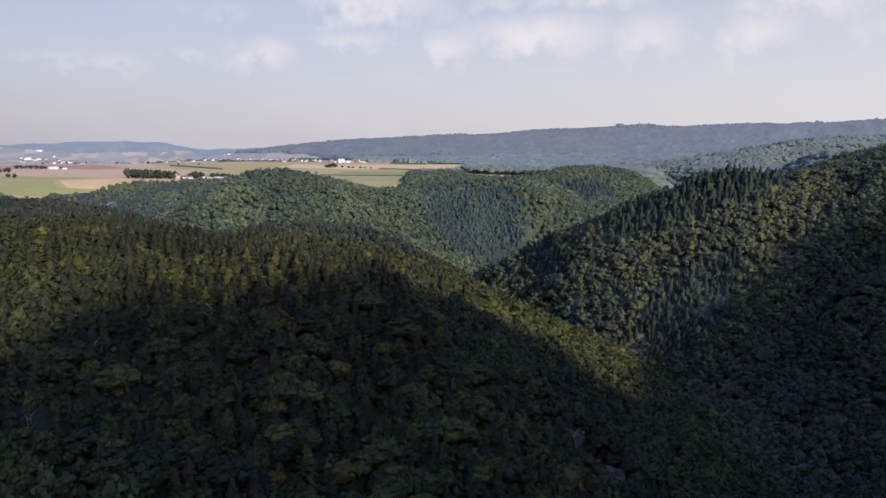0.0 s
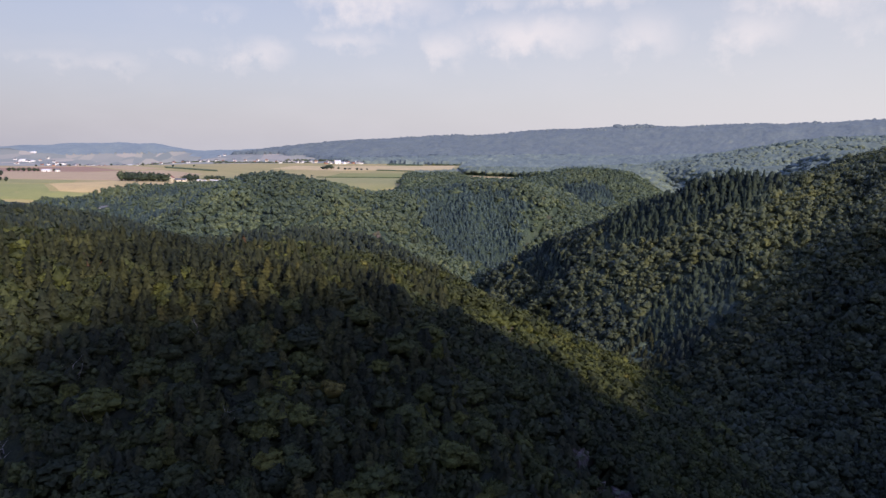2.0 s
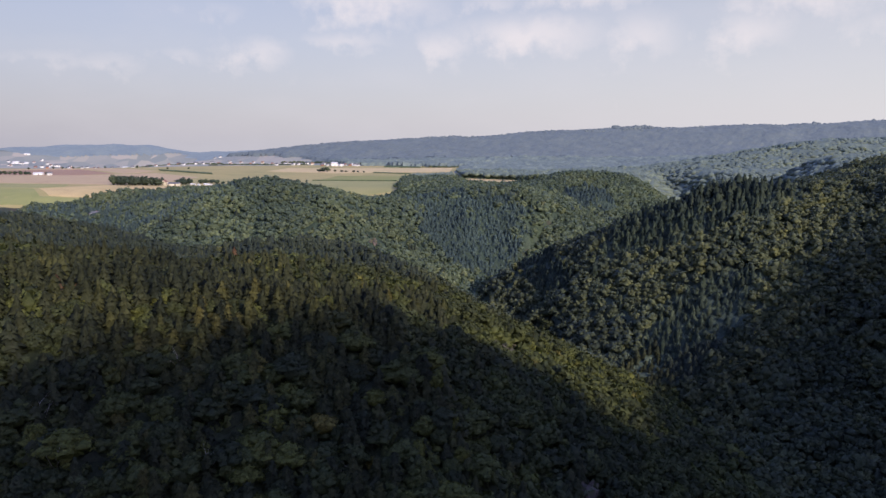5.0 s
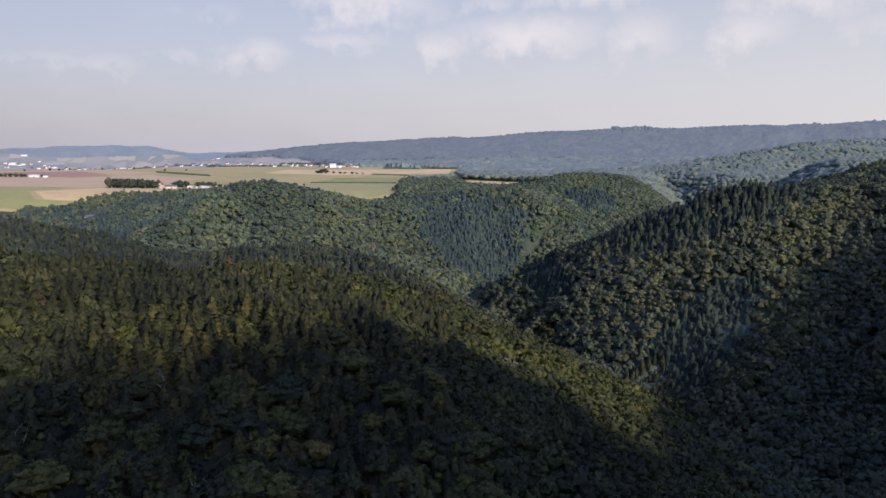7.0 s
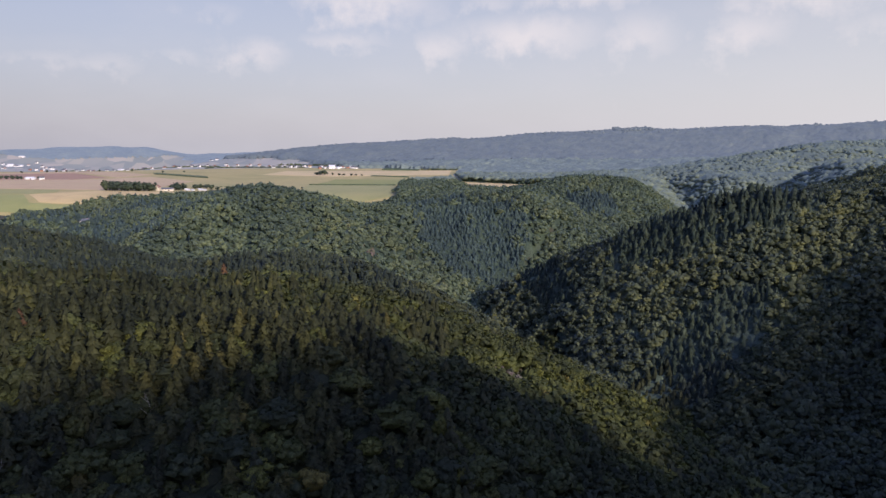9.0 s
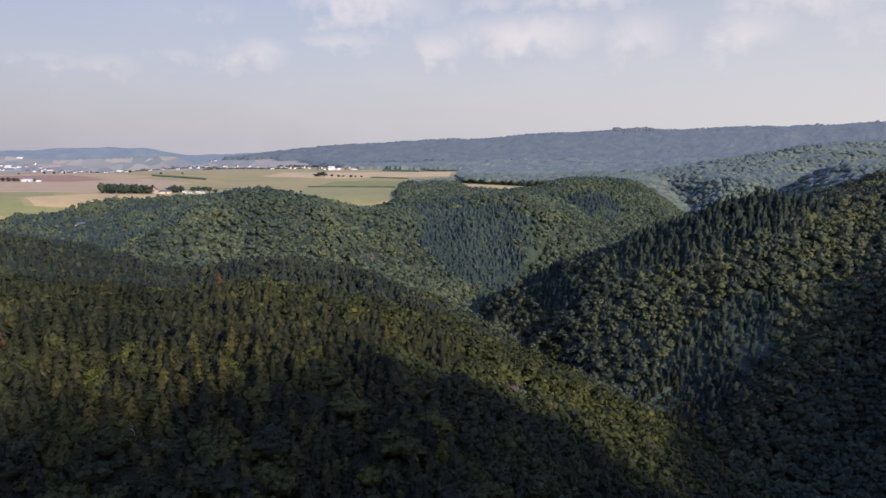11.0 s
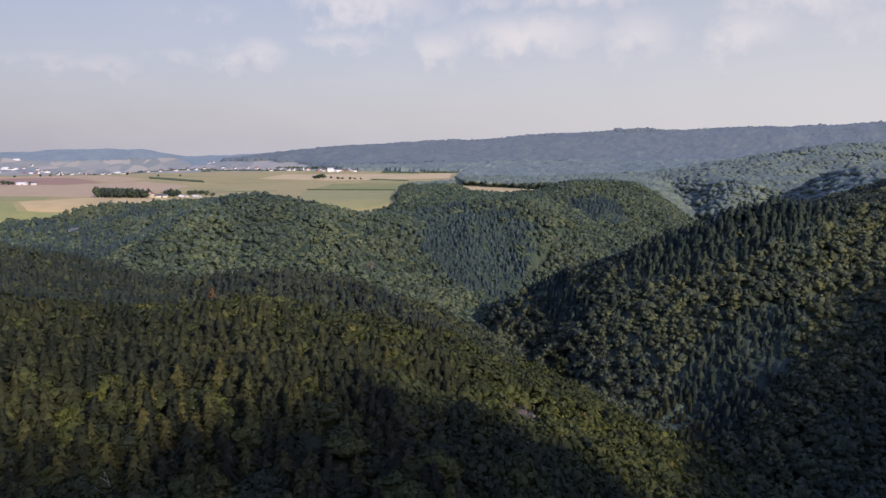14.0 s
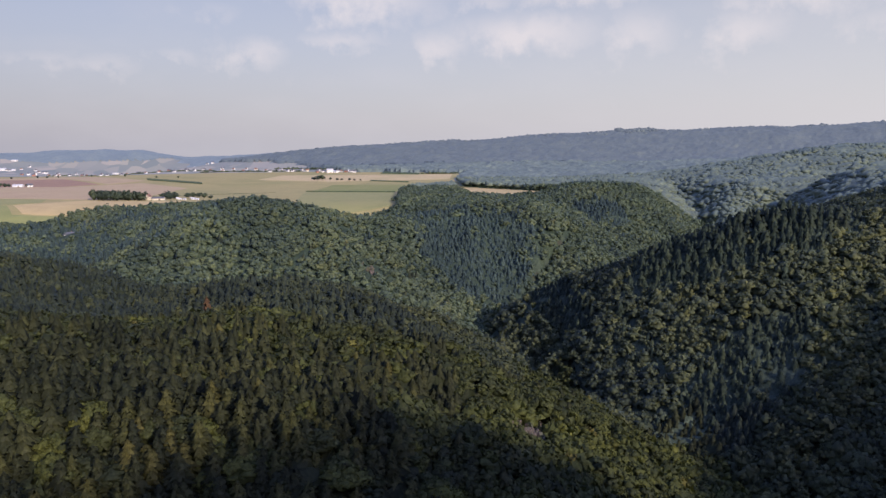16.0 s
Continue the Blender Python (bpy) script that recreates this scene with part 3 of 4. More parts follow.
def sprays(centre, radii, n, size):
    """Leafy sprays lying on the outside of one lobe of a crown, each with its own tilt."""
    d = rng.normal(size=(n, 3))
    d[:, 2] += 0.35
    d = unit(d)
    nrm = unit(d + rng.normal(size=(n, 3)) * 0.5)
    a = unit(np.cross(nrm, rng.normal(size=(n, 3))))
    b = np.cross(nrm, a)
    s = (size * rng.uniform(0.55, 1.45, n))[:, None]
    p = np.array(centre) + d * np.array(radii) * rng.uniform(0.9, 1.2, (n, 1))
    q = np.stack([p - a * s - b * s * 0.6, p + a * s - b * s * 0.6, p + b * s * 1.1], 1).reshape(-1, 3)
    return q, np.arange(3 * n).reshape(-1, 3), np.repeat(unit(0.7 * d + nrm), 3, 0)


def broadleaf(lobes, leaves, size):
    """Crown of unit radius, its top at about 2.4 units: a broad uneven dome of lobes, leafy sprays all over them."""
    out = []
    sx, sy = rng.uniform(0.85, 1.18), rng.uniform(0.85, 1.18)
    for i in range(lobes):
        ang = i * 2.4 + rng.uniform(-0.6, 0.6)
        ring = 0.76 * math.sqrt((i + 0.25) / lobes) + rng.uniform(-0.08, 0.08)
        r = (0.62 / math.sqrt(lobes) + 0.16) * rng.uniform(0.65, 1.3)
        c = (ring * math.cos(ang) * sx, ring * math.sin(ang) * sy, 2.12 - 0.95 * max(ring, 0) ** 1.5 - 0.5 * r + rng.uniform(-0.24, 0.18))
        radii = (r, r, r * rng.uniform(0.62, 0.9))
        out.append(blob(c, [k * 0.88 for k in radii], 0.2, lobes < 25))
        out.append(sprays(c, radii, leaves, size))
    out.append(blob((0, 0, 1.2), (0.76 * sx, 0.76 * sy, 0.6), 0.15, lobes < 12))
    v, f, n = join(out)
    # light falls on a crown as on one rounded body with lobes
    return v, f, unit(n + 0.45 * unit(v - np.array((0, 0, 1.1))))


def conifer(tiers, arms, ragged=0.2, fringe=0):
    """Spruce of unit height and about 0.17 units radius: closed whorls of drooping boughs, jagged at the rim, with hanging twigs."""
    vs, fs, ns = [], [], []
    full = rng.uniform(0.6, 0.9)
    lean = rng.uniform(-0.012, 0.012, 2)
    for i in range(tiers):
        k = i / tiers
        r = 0.172 * (1 - k) ** full + 0.007
        gap = 0.90 / tiers
        z = 0.10 + 0.90 * k
        m = arms if k < 0.7 else max(5, arms - 2)
        turn, n = rng.uniform(0, 6.28), len(vs)
        sx, sy = lean * k
        vs.append((sx, sy, min(z + gap * 2.1 + 0.03, 1.0 + 0.01 * k)))
        ns.append((0, 0, 1))
        for j in range(2 * m):
            a = turn + math.pi * (j + rng.uniform(-0.35, 0.35)) / m
            q = r * (1 + rng.uniform(-ragged, ragged) * 1.5) * (1.08 if j % 2 else rng.uniform(0.5, 0.72))
            w = z - q * (0.42 - 0.6 * k) + rng.uniform(-0.4, 0.4) * gap + (0 if j % 2 else 0.3 * gap)
            vs.append((sx + q * math.cos(a), sy + q * math.sin(a), w))
            ns.append((math.cos(a) + rng.normal() * 0.25, math.sin(a) + rng.normal() * 0.25, 0.55 + rng.normal() * 0.2))
            for _ in range(fringe if j % 2 else 0):
                u = rng.uniform(0.5, 1.12)
                p = np.array((sx + q * u * math.cos(a), sy + q * u * math.sin(a), z + gap - u * (z + gap - w)))
                out = np.array((math.cos(a), math.sin(a), 0.4)) + rng.normal(size=3) * 0.4
                twigs.append((p, out))
        fs += [(n, n + 1 + j, n + 1 + (j + 1) % (2 * m)) for j in range(2 * m)]
        while twigs:
            p, out = twigs.pop()
            c = len(vs)
            vs += [tuple(p + rng.normal(size=3) * (0.014, 0.014, 0.014)) for _ in range(3)]
            ns += [tuple(out)] * 3
            fs.append((c, c + 1, c + 2))
    return np.array(vs), np.array(fs), unit(np.array(ns))


twigs = []
BROAD = {0: [broadleaf(20, 46, 0.075) for _ in range(7)], 4: [broadleaf(10, 17, 0.14) for _ in range(8)], 1: [broadleaf(7, 8, 0.20) for _ in range(10)],
         2: [broadleaf(5, 6, 0.26) for _ in range(10)], 3: [blob((0, 0, 1.5), (0.95, 0.95, 0.85), 0.22) for _ in range(8)]}
FAR_TREE = [blob((0, 0, 1.7), (1.15, 1.15, 0.62), 0.25, True) for _ in range(8)]
CONE = {0: [conifer(15, 9, 0.3, 3) for _ in range(7)], 5: [conifer(12, 8, 0.3, 1) for _ in range(8)], 1: [conifer(7, 6, 0.3) for _ in range(8)], 6: [conifer(5, 6, 0.3) for _ in range(8)]}


def wood(name, label, spots, templates, mat):
    """Many trees as one mass. spots: x, y, z, width factor, height, tint."""
    if not len(spots):
        return
    spots = np.asarray(spots)
    pick = rng.integers(0, len(templates), len(spots))
    V, F, T, N, n = [], [], [], [], 0
    for k, (tv, tf, tn) in enumerate(templates):
        s = spots[pick == k]
        if not len(s):
            continue
        a = rng.uniform(0, 6.2832, len(s))
        ca, sa = np.cos(a)[:, None], np.sin(a)[:, None]
        x, y, z = tv[:, 0][None], tv[:, 1][None], tv[:, 2][None]
        w, h = s[:, 3][:, None], s[:, 4][:, None]
        v = np.stack([(x * ca - y * sa) * w + s[:, 0][:, None], (x * sa + y * ca) * w + s[:, 1][:, None], z * h + s[:, 2][:, None]], -1)
        nx, ny, nz = tn[:, 0][None], tn[:, 1][None], tn[:, 2][None]
        N.append(np.stack([nx * ca - ny * sa, nx * sa + ny * ca, nz + 0 * ca], -1).reshape(-1, 3))
        V.append(v.reshape(-1, 3))
        F.append((tf[None] + (np.arange(len(s)) * len(tv))[:, None, None] + n).reshape(-1, 3))
        T.append(np.repeat(s[:, 5], len(tv)))
        n += v.shape[0] * v.shape[1]
    ob = new(name, mesh_from(name, np.concatenate(V), np.concatenate(F), [mat], None, True, np.concatenate(T), np.concatenate(N)))
    return tagged(ob, label, "woodland", kind="stuff")


# stands of spruce: x, y, half length, half width, bearing of the long axis, share
SPRUCE_STANDS = [(-125, 385, 105, 52, 8, 0.74), (-130, 480, 130, 75, 20, 0.6), (-350, 720, 260, 130, 0, 0.75), (-60, 640, 120, 55, -10, 0.65), (-40, 300, 190, 70, 0, 0.46),
                 (300, 800, 100, 46, -16, 0.97), (430, 785, 90, 13, 0, 0.7), (235, 655, 85, 38, 25, 0.95), (135, 905, 95, 20, 100, 0.92), (540, 795, 80, 15, 0, 0.6),
                 # (-540, 1130): dark spruces added to stand in for shade on that slope
                 (60, 1170, 100, 85, 20, 0.92), (-30, 1250, 90, 60, 0, 0.7), (330, 1470, 60, 50, 30, 0.9), (365, 1660, 80, 20, 0, 0.95), (-620, 1290, 140, 55, 10, 0.6), (-540, 1130, 230, 75, -12, 0.62),
                 (700, 1420, 140, 50, 10, 0.7), (1180, 2075, 420, 26, 0, 0.95)]


def spruce_share(x, y):
    s = 0.05 + 0.0 * x
    for sx, sy, lx, ly, turn, share in SPRUCE_STANDS:
        c, n = math.cos(radians(turn)), math.sin(radians(turn))
        u, v = ((x - sx) * c + (y - sy) * n) / lx, (-(x - sx) * n + (y - sy) * c) / ly
        d = np.sqrt(u * u + v * v) + 0.18 * value_noise(x / 22, y / 22, 5)
        s = np.maximum(s, share * np.clip((1.15 - d) / 0.25, 0, 1))
    return s


def old_stand(x, y):
    """Taller trees along the ridge crest and on the near hilltop."""
    return 1.0 + 0.3 * np.exp(-(((x - 310) / 130) ** 2 + ((y - 805) / 60) ** 2)) + 0.25 * np.exp(-(((x + 140) / 160) ** 2 + ((y - 420) / 130) ** 2))


def scatter(x0, x1, y0, y1, step):
    xs, ys = np.arange(x0, x1, step), np.arange(y0, y1, step)
    X, Y = np.meshgrid(xs, ys)
    X[1::2] += step / 2
    X = (X + rng.uniform(-0.42, 0.42, X.shape) * step).ravel()
    Y = (Y + rng.uniform(-0.42, 0.42, Y.shape) * step).ravel()
    return X, Y


def wedge(x, y, extra=40):
    return (np.abs(x) < 0.70 * y + extra) & (y > 215)


CLEARINGS = [(-642, 1254, 24, 32)]
ROCKS = [(50, 528, 15, 9), (64, 546, 11, 7), (92, 343, 13, 7), (-96, 1000, 14, 8), (78, 362, 8, 5), (44, 505, 8, 5)]


def free_of_rock(x, y):
    ok = np.ones(x.shape, bool)
    for rx, ry, a, b in ROCKS + CLEARINGS:
        ok &= ((x - rx) / (a * 0.8)) ** 2 + ((y - ry + 5) / (b + 5)) ** 2 > 1
    return ok


def valley_line(y):
    """The foot of the middle hill, along the upper valley."""
    return np.where(y < 1270, 240 + (y - 1100) * 1.35, 470 + (y - 1270) * 0.4545)


def middle_hill(x, y):
    return ~open_land(x, y) & wedge(x, y) & ((x < valley_line(y) + 12) | (y < 1270)) & ((y < 1700) | (x < 540))


def overlooked(s):
    """Trees that can be seen over the ground in front of them from three points near the camera's path; the others
    stand behind a brow.
    """
    seen = np.zeros(len(s), bool)
    u = np.linspace(0.25, 0.96, 44)[None]
    for ex, ey, ez in ((0, 0, 5), (-3, 75, 22), (-8, 135, 38)):
        x, y = ex + (s[:, 0][:, None] - ex) * u, ey + (s[:, 1][:, None] - ey) * u
        z = ez + (s[:, 6][:, None] + 19 - ez) * u
        seen |= (height(x, y) + 8 < z).all(1)
    return seen


def trees_of(x0, x1, y0, y1, step, want, size, thin=1.0, keep=None):
    """Spots for one kind of tree. want: 'spruce' or 'broad'."""
    X, Y = scatter(x0, x1, y0, y1, step)
    ok = ~open_land(X, Y) & wedge(X, Y) if keep is None else keep(X, Y)
    X, Y = X[ok], Y[ok]
    share = spruce_share(X, Y)
    # neighbours agree: small groups rather than single trees
    dice = 0.5 + 0.5 * np.clip(0.75 * value_noise(X / 13, Y / 13, 6) + 0.7 * rng.uniform(-1, 1, X.shape), -1, 1)
    ok = (dice < share) if want == "spruce" else (dice >= share) | (want == "any")
    ok &= (rng.uniform(size=X.shape) < thin) & free_of_rock(X, Y)
    X, Y = X[ok], Y[ok]
    Z = height(X, Y)
    grow = 1 + 0.16 * value_noise(X / 40, Y / 40, 8)
    tint = np.clip(0.40 + 0.25 * value_noise(X / 45, Y / 45, 11) + rng.normal(0, 0.17, X.shape), 0, 1)
    tint = np.clip(tint + 0.22 * np.exp(-(((X - 75) / 90) ** 2 + ((Y - 560) / 70) ** 2)), 0, 1)
    tint = np.clip(tint + 0.28 * np.exp(-(((X - 50) / 80) ** 2 + ((Y - 1010) / 90) ** 2)), 0, 1)
    n = len(X)
    if want == "spruce":
        old = old_stand(X, Y)
        h = rng.uniform(12, 20.5, n) * grow * size * old
        w = rng.uniform(24, 34, n) * size * old
        return np.stack([X, Y, Z - 0.5, w, h, tint, Z, h], 1)
    r = np.clip(rng.lognormal(1.84, 0.30, n), 3.0, 11.0) * size * grow
    # crown tops stand 13 to 21 m over the ground; the crown is a little taller than its radius
    tall = rng.uniform(11.6, 15.2, n) * grow + 0.55 * r
    h = r * rng.uniform(0.88, 1.25, n)
    return np.stack([X, Y, Z + tall - 2.4 * h, r, h, tint, Z, tall], 1)


def between(s, lo, hi):
    d = np.hypot(s[:, 0], s[:, 1] - 90)
    return s[(d >= lo) & (d < hi)]


near_b = trees_of(-640, 620, 215, 900, 7.4, "broad", 1.0)
near_s = trees_of(-640, 620, 215, 900, 6.1, "spruce", 1.0)


def stretch_of_plan(s, n):
    """The trees of the slope and hilltop that the path passes nearest; the first of them stand singly."""
    d = np.hypot(s[:, 0] + 75, (s[:, 1] - 330) * 1.1)
    order = np.argsort(d)
    return s[order[:n]], s[order[n:]]


seen = overlooked(near_b)
hidden_b = near_b[~seen]
near_b, near_s = near_b[seen], near_s[overlooked(near_s)]
single_b, near_b = stretch_of_plan(near_b, 300)
single_s, near_s = stretch_of_plan(near_s, 300)


def single_trees(kind, label, spots, templates, mat, group, category):
    """Trees with trunk and crown, built once for each template and then copied."""
    stock = []
    for tv, tf, tn in templates:
        thing = new(kind)
        thing.empty_display_size = 0.1
        bm = bmesh.new()
        bmesh.ops.create_cone(bm, cap_ends=True, segments=7, radius1=0.42, radius2=0.14, depth=12.0, matrix=Matrix.Translation((0, 0, 5.6)))
        for ang in (0.4, 2.3, 4.4):
            d = Vector((math.cos(ang), math.sin(ang), 1.5)).normalized()
            m = Matrix.Translation(Vector((0, 0, 8.6)) + d * 1.6) @ d.to_track_quat("Z", "Y").to_matrix().to_4x4()
            bmesh.ops.create_cone(bm, cap_ends=False, segments=5, radius1=0.16, radius2=0.05, depth=3.4, matrix=m)
        part("trunk", bm, M_BARK, thing, smooth=True)
        if kind == "spruce_tree":
            scale, shape = (26.0, 19.0), tv * np.array((26.0, 26.0, 19.0))
        else:
            scale, shape = (5.6, 17.0), tv * np.array((5.6, 5.6, 6.0)) + np.array((0, 0, 17.0 - 14.4))
        crown = new("crown", mesh_from("crown", shape, tf, [mat], None, True, None, tn))
        crown.parent = thing
        tagged(thing, label, category, group)
        stock.append((thing, scale))
    used = set()
    for i, (x, y, z, w, h, tint, foot, tall) in enumerate(spots):
        k = i % len(stock)
        thing, scale = stock[k]
        m = Matrix.Translation((x, y, foot - 0.4)) @ Matrix.Rotation(i * 2.399, 4, "Z") @ Matrix.Diagonal((w / scale[0], w / scale[0], tall / scale[1], 1))
        if k not in used:
            used.add(k)
            thing.matrix_basis = m
        else:
            c = copy_thing(thing, Matrix())
            c.matrix_basis = m


single_trees("beech_tree", "green broadleaved tree in full leaf on the slope", single_b, BROAD[0], M_BEECH_OWN, "broadleaved trees of the near slope", "tree")
single_trees("spruce_tree", "tall dark green spruce on the near hill", single_s, CONE[0], M_SPRUCE_OWN, "spruces of the near hill", "tree")



def reach(s):
    """0 the near hill, 1 its back and the foot of the slope opposite, 2 the slope across the valley."""
    over = ((s[:, 0] > 215) & (s[:, 1] > 640)) | ((s[:, 0] > 130) & (s[:, 1] > 665))
    return np.where(over, 2, np.where((s[:, 0] > 215) | ((s[:, 0] < 60) & (s[:, 1] > 610 + 25 * np.sin(s[:, 0] / 40))), 1, 0))


# leaf colour changes zone by zone, with more haze painted in
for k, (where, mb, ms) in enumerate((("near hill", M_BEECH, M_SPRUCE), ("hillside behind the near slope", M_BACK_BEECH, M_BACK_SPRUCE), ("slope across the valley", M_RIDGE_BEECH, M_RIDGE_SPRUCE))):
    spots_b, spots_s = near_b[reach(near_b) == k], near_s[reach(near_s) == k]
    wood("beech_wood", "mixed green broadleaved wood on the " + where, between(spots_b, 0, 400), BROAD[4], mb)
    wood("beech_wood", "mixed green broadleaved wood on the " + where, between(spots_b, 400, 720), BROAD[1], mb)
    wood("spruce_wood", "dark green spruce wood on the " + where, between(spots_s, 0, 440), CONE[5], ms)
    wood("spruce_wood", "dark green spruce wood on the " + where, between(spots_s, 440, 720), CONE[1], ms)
young = trees_of(-270, 190, 225, 480, 7.0, "any", 0.62)
young[:, 2] -= 4.0
wood("beech_wood", "young broadleaved trees between the taller crowns", young, BROAD[2], M_BEECH)
more_b = np.concatenate([between(near_b, 720, 5000), trees_of(-760, 780, 900, 1060, 8.9, "broad", 1.05)])
more_s = np.concatenate([between(near_s, 720, 5000), trees_of(-700, 780, 900, 1060, 6.4, "spruce", 0.95)])
seen = overlooked(more_b)
wood("beech_wood", "broadleaved wood on the back of the ridge", np.concatenate([more_b[~seen], hidden_b]), BROAD[3], M_BEECH)
more_b, more_s = more_b[seen], more_s[overlooked(more_s)]
sel = more_b[:, 0] > 60
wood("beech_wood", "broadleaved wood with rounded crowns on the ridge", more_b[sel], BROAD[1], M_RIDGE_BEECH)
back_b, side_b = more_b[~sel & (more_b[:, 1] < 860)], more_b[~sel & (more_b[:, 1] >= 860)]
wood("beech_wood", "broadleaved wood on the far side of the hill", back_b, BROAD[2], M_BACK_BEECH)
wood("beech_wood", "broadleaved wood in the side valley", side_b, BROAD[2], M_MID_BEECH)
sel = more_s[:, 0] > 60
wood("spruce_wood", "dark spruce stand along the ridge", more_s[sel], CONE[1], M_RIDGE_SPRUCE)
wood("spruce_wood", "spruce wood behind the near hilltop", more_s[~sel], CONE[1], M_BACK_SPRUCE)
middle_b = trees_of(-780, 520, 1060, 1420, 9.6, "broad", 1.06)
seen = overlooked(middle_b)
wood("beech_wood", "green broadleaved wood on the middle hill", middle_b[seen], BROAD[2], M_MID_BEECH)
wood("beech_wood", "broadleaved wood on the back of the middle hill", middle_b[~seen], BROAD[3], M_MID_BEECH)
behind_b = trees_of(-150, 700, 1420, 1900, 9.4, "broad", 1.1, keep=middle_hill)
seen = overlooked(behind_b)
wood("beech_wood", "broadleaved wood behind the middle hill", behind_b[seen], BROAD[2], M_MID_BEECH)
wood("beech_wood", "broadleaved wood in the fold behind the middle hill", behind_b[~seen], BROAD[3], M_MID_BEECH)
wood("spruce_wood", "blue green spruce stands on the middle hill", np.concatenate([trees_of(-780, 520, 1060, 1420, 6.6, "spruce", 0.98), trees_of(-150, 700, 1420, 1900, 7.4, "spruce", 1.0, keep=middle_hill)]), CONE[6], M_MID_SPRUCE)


def ridge_wood(x, y):
    return ~open_land(x, y) & (~far_open(x, y) | (height(x, y) > -48 + 10 * value_noise(x / 150, y / 150, 9))) & (np.abs(x) < 0.75 * y)


def on_shade_ridge(x, y):
    return crest_height(x, y, SHADE_RIDGE, 1.5) > np.maximum(height(x, y) - 6, -20)


def valley_below(x, y):
    return (np.abs(x) < 480 - 0.3 * y) & ~on_shade_ridge(x, y)


wood("hill_wood", "wooded valley side below the starting point", trees_of(-480, 480, -120, 216, 11.0, "broad", 1.15, keep=valley_below), BROAD[2], M_BEECH)
# trees on the added ridge roughen the edge of its shadow
wood("hill_wood", "wooded hill added out of view to cast shade", trees_of(0, 1040, -480, 340, 11.0, "broad", 1.2, keep=on_shade_ridge), FAR_TREE, M_BEECH)


def understorey(label, x0, x1, y0, y1, step, mat, rise=5.0, relief=2.2, keep=None, name="understorey", smooth=False):
    """A closed sheet that follows the ground: it fills the gaps between the crowns, or is a far canopy."""
    X, Y = np.meshgrid(np.arange(x0, x1, step), np.arange(y0, y1, step))
    X = X + rng.uniform(-0.3, 0.3, X.shape) * step
    Y = Y + rng.uniform(-0.3, 0.3, Y.shape) * step
    ok = ~open_land(X, Y) & wedge(X, Y, 20) & free_of_rock(X, Y) if keep is None else keep(X, Y)
    Z = height(X, Y) + (rise + 1.5 * np.clip(spruce_share(X, Y), 0, 1) * (name == "understorey")) * (1 + 0.3 * value_noise(X / 30, Y / 30, 14)) + relief * rng.uniform(-1, 1, X.shape)
    edge = ok & ~(np.roll(ok, 1, 0) & np.roll(ok, -1, 0) & np.roll(ok, 1, 1) & np.roll(ok, -1, 1))
    Z = np.where(edge, Z - rise - 0.5, Z)
    i = np.arange(X.size).reshape(X.shape)
    q = np.stack([i[:-1, :-1], i[:-1, 1:], i[1:, 1:], i[1:, :-1]], -1).reshape(-1, 4)
    q = q[ok.ravel()[q].all(1)]
    keep, back_to = np.unique(q, return_inverse=True)
    V = np.stack([X, Y, Z], -1).reshape(-1, 3)[keep]
    f = back_to.reshape(-1, 4)
    f = np.concatenate([f[:, [0, 1, 2]], f[:, [0, 2, 3]]])
    tint = np.clip(0.45 + 0.4 * value_noise(V[:, 0] / 28, V[:, 1] / 28, 15) + rng.uniform(-0.3, 0.3, len(V)), 0, 1)
    ob = new(name, mesh_from(name, V, f, [mat], None, smooth, tint))
    tagged(ob, label, "undergrowth", kind="stuff")




def ridge_ground(x, y):
    return (x > 130) & (y > 630) & wedge(x, y, 20)


def near_ground(x, y):
    return ((x <= 136) | (y <= 636)) & ~open_land(x, y) & wedge(x, y, 20) & free_of_rock(x, y)


understorey("understorey sheet of the near slopes with shade in its colour", -640, 640, 216, 900, 4.0, M_UNDER, 7.0, keep=near_ground)
understorey("understorey sheet across the valley, lightened in colour for haze", 120, 700, 620, 930, 4.4, M_RIDGE_UNDER, 7.0, keep=ridge_ground)
understorey("understorey sheet of the middle hill with shade in its colour", -800, 700, 900, 1900, 7.5, M_MID_UNDER, 6.0, keep=middle_hill)


def hills_right(x, y):
    return ~open_land(x, y) & wedge(x, y, 20) & (x > 500 + 0.05 * (y - 1060)) & (x > valley_line(y) - 6)


def hills_beyond(x, y):
    return ~open_land(x, y) & wedge(x, y, 20) & ((x > valley_line(y) - 6) | (y > 1890) | ((y > 1694) & (x > 534)))


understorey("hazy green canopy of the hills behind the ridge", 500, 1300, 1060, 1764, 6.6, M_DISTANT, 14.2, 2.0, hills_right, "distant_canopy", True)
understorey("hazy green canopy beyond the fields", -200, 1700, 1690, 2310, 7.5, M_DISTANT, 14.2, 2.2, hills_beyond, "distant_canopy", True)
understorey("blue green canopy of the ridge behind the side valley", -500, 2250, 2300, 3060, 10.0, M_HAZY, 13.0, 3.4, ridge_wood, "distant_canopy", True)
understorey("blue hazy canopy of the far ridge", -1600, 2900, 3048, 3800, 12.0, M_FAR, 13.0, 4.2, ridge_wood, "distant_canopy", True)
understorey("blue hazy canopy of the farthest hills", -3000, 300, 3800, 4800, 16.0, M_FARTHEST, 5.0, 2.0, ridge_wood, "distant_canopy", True)
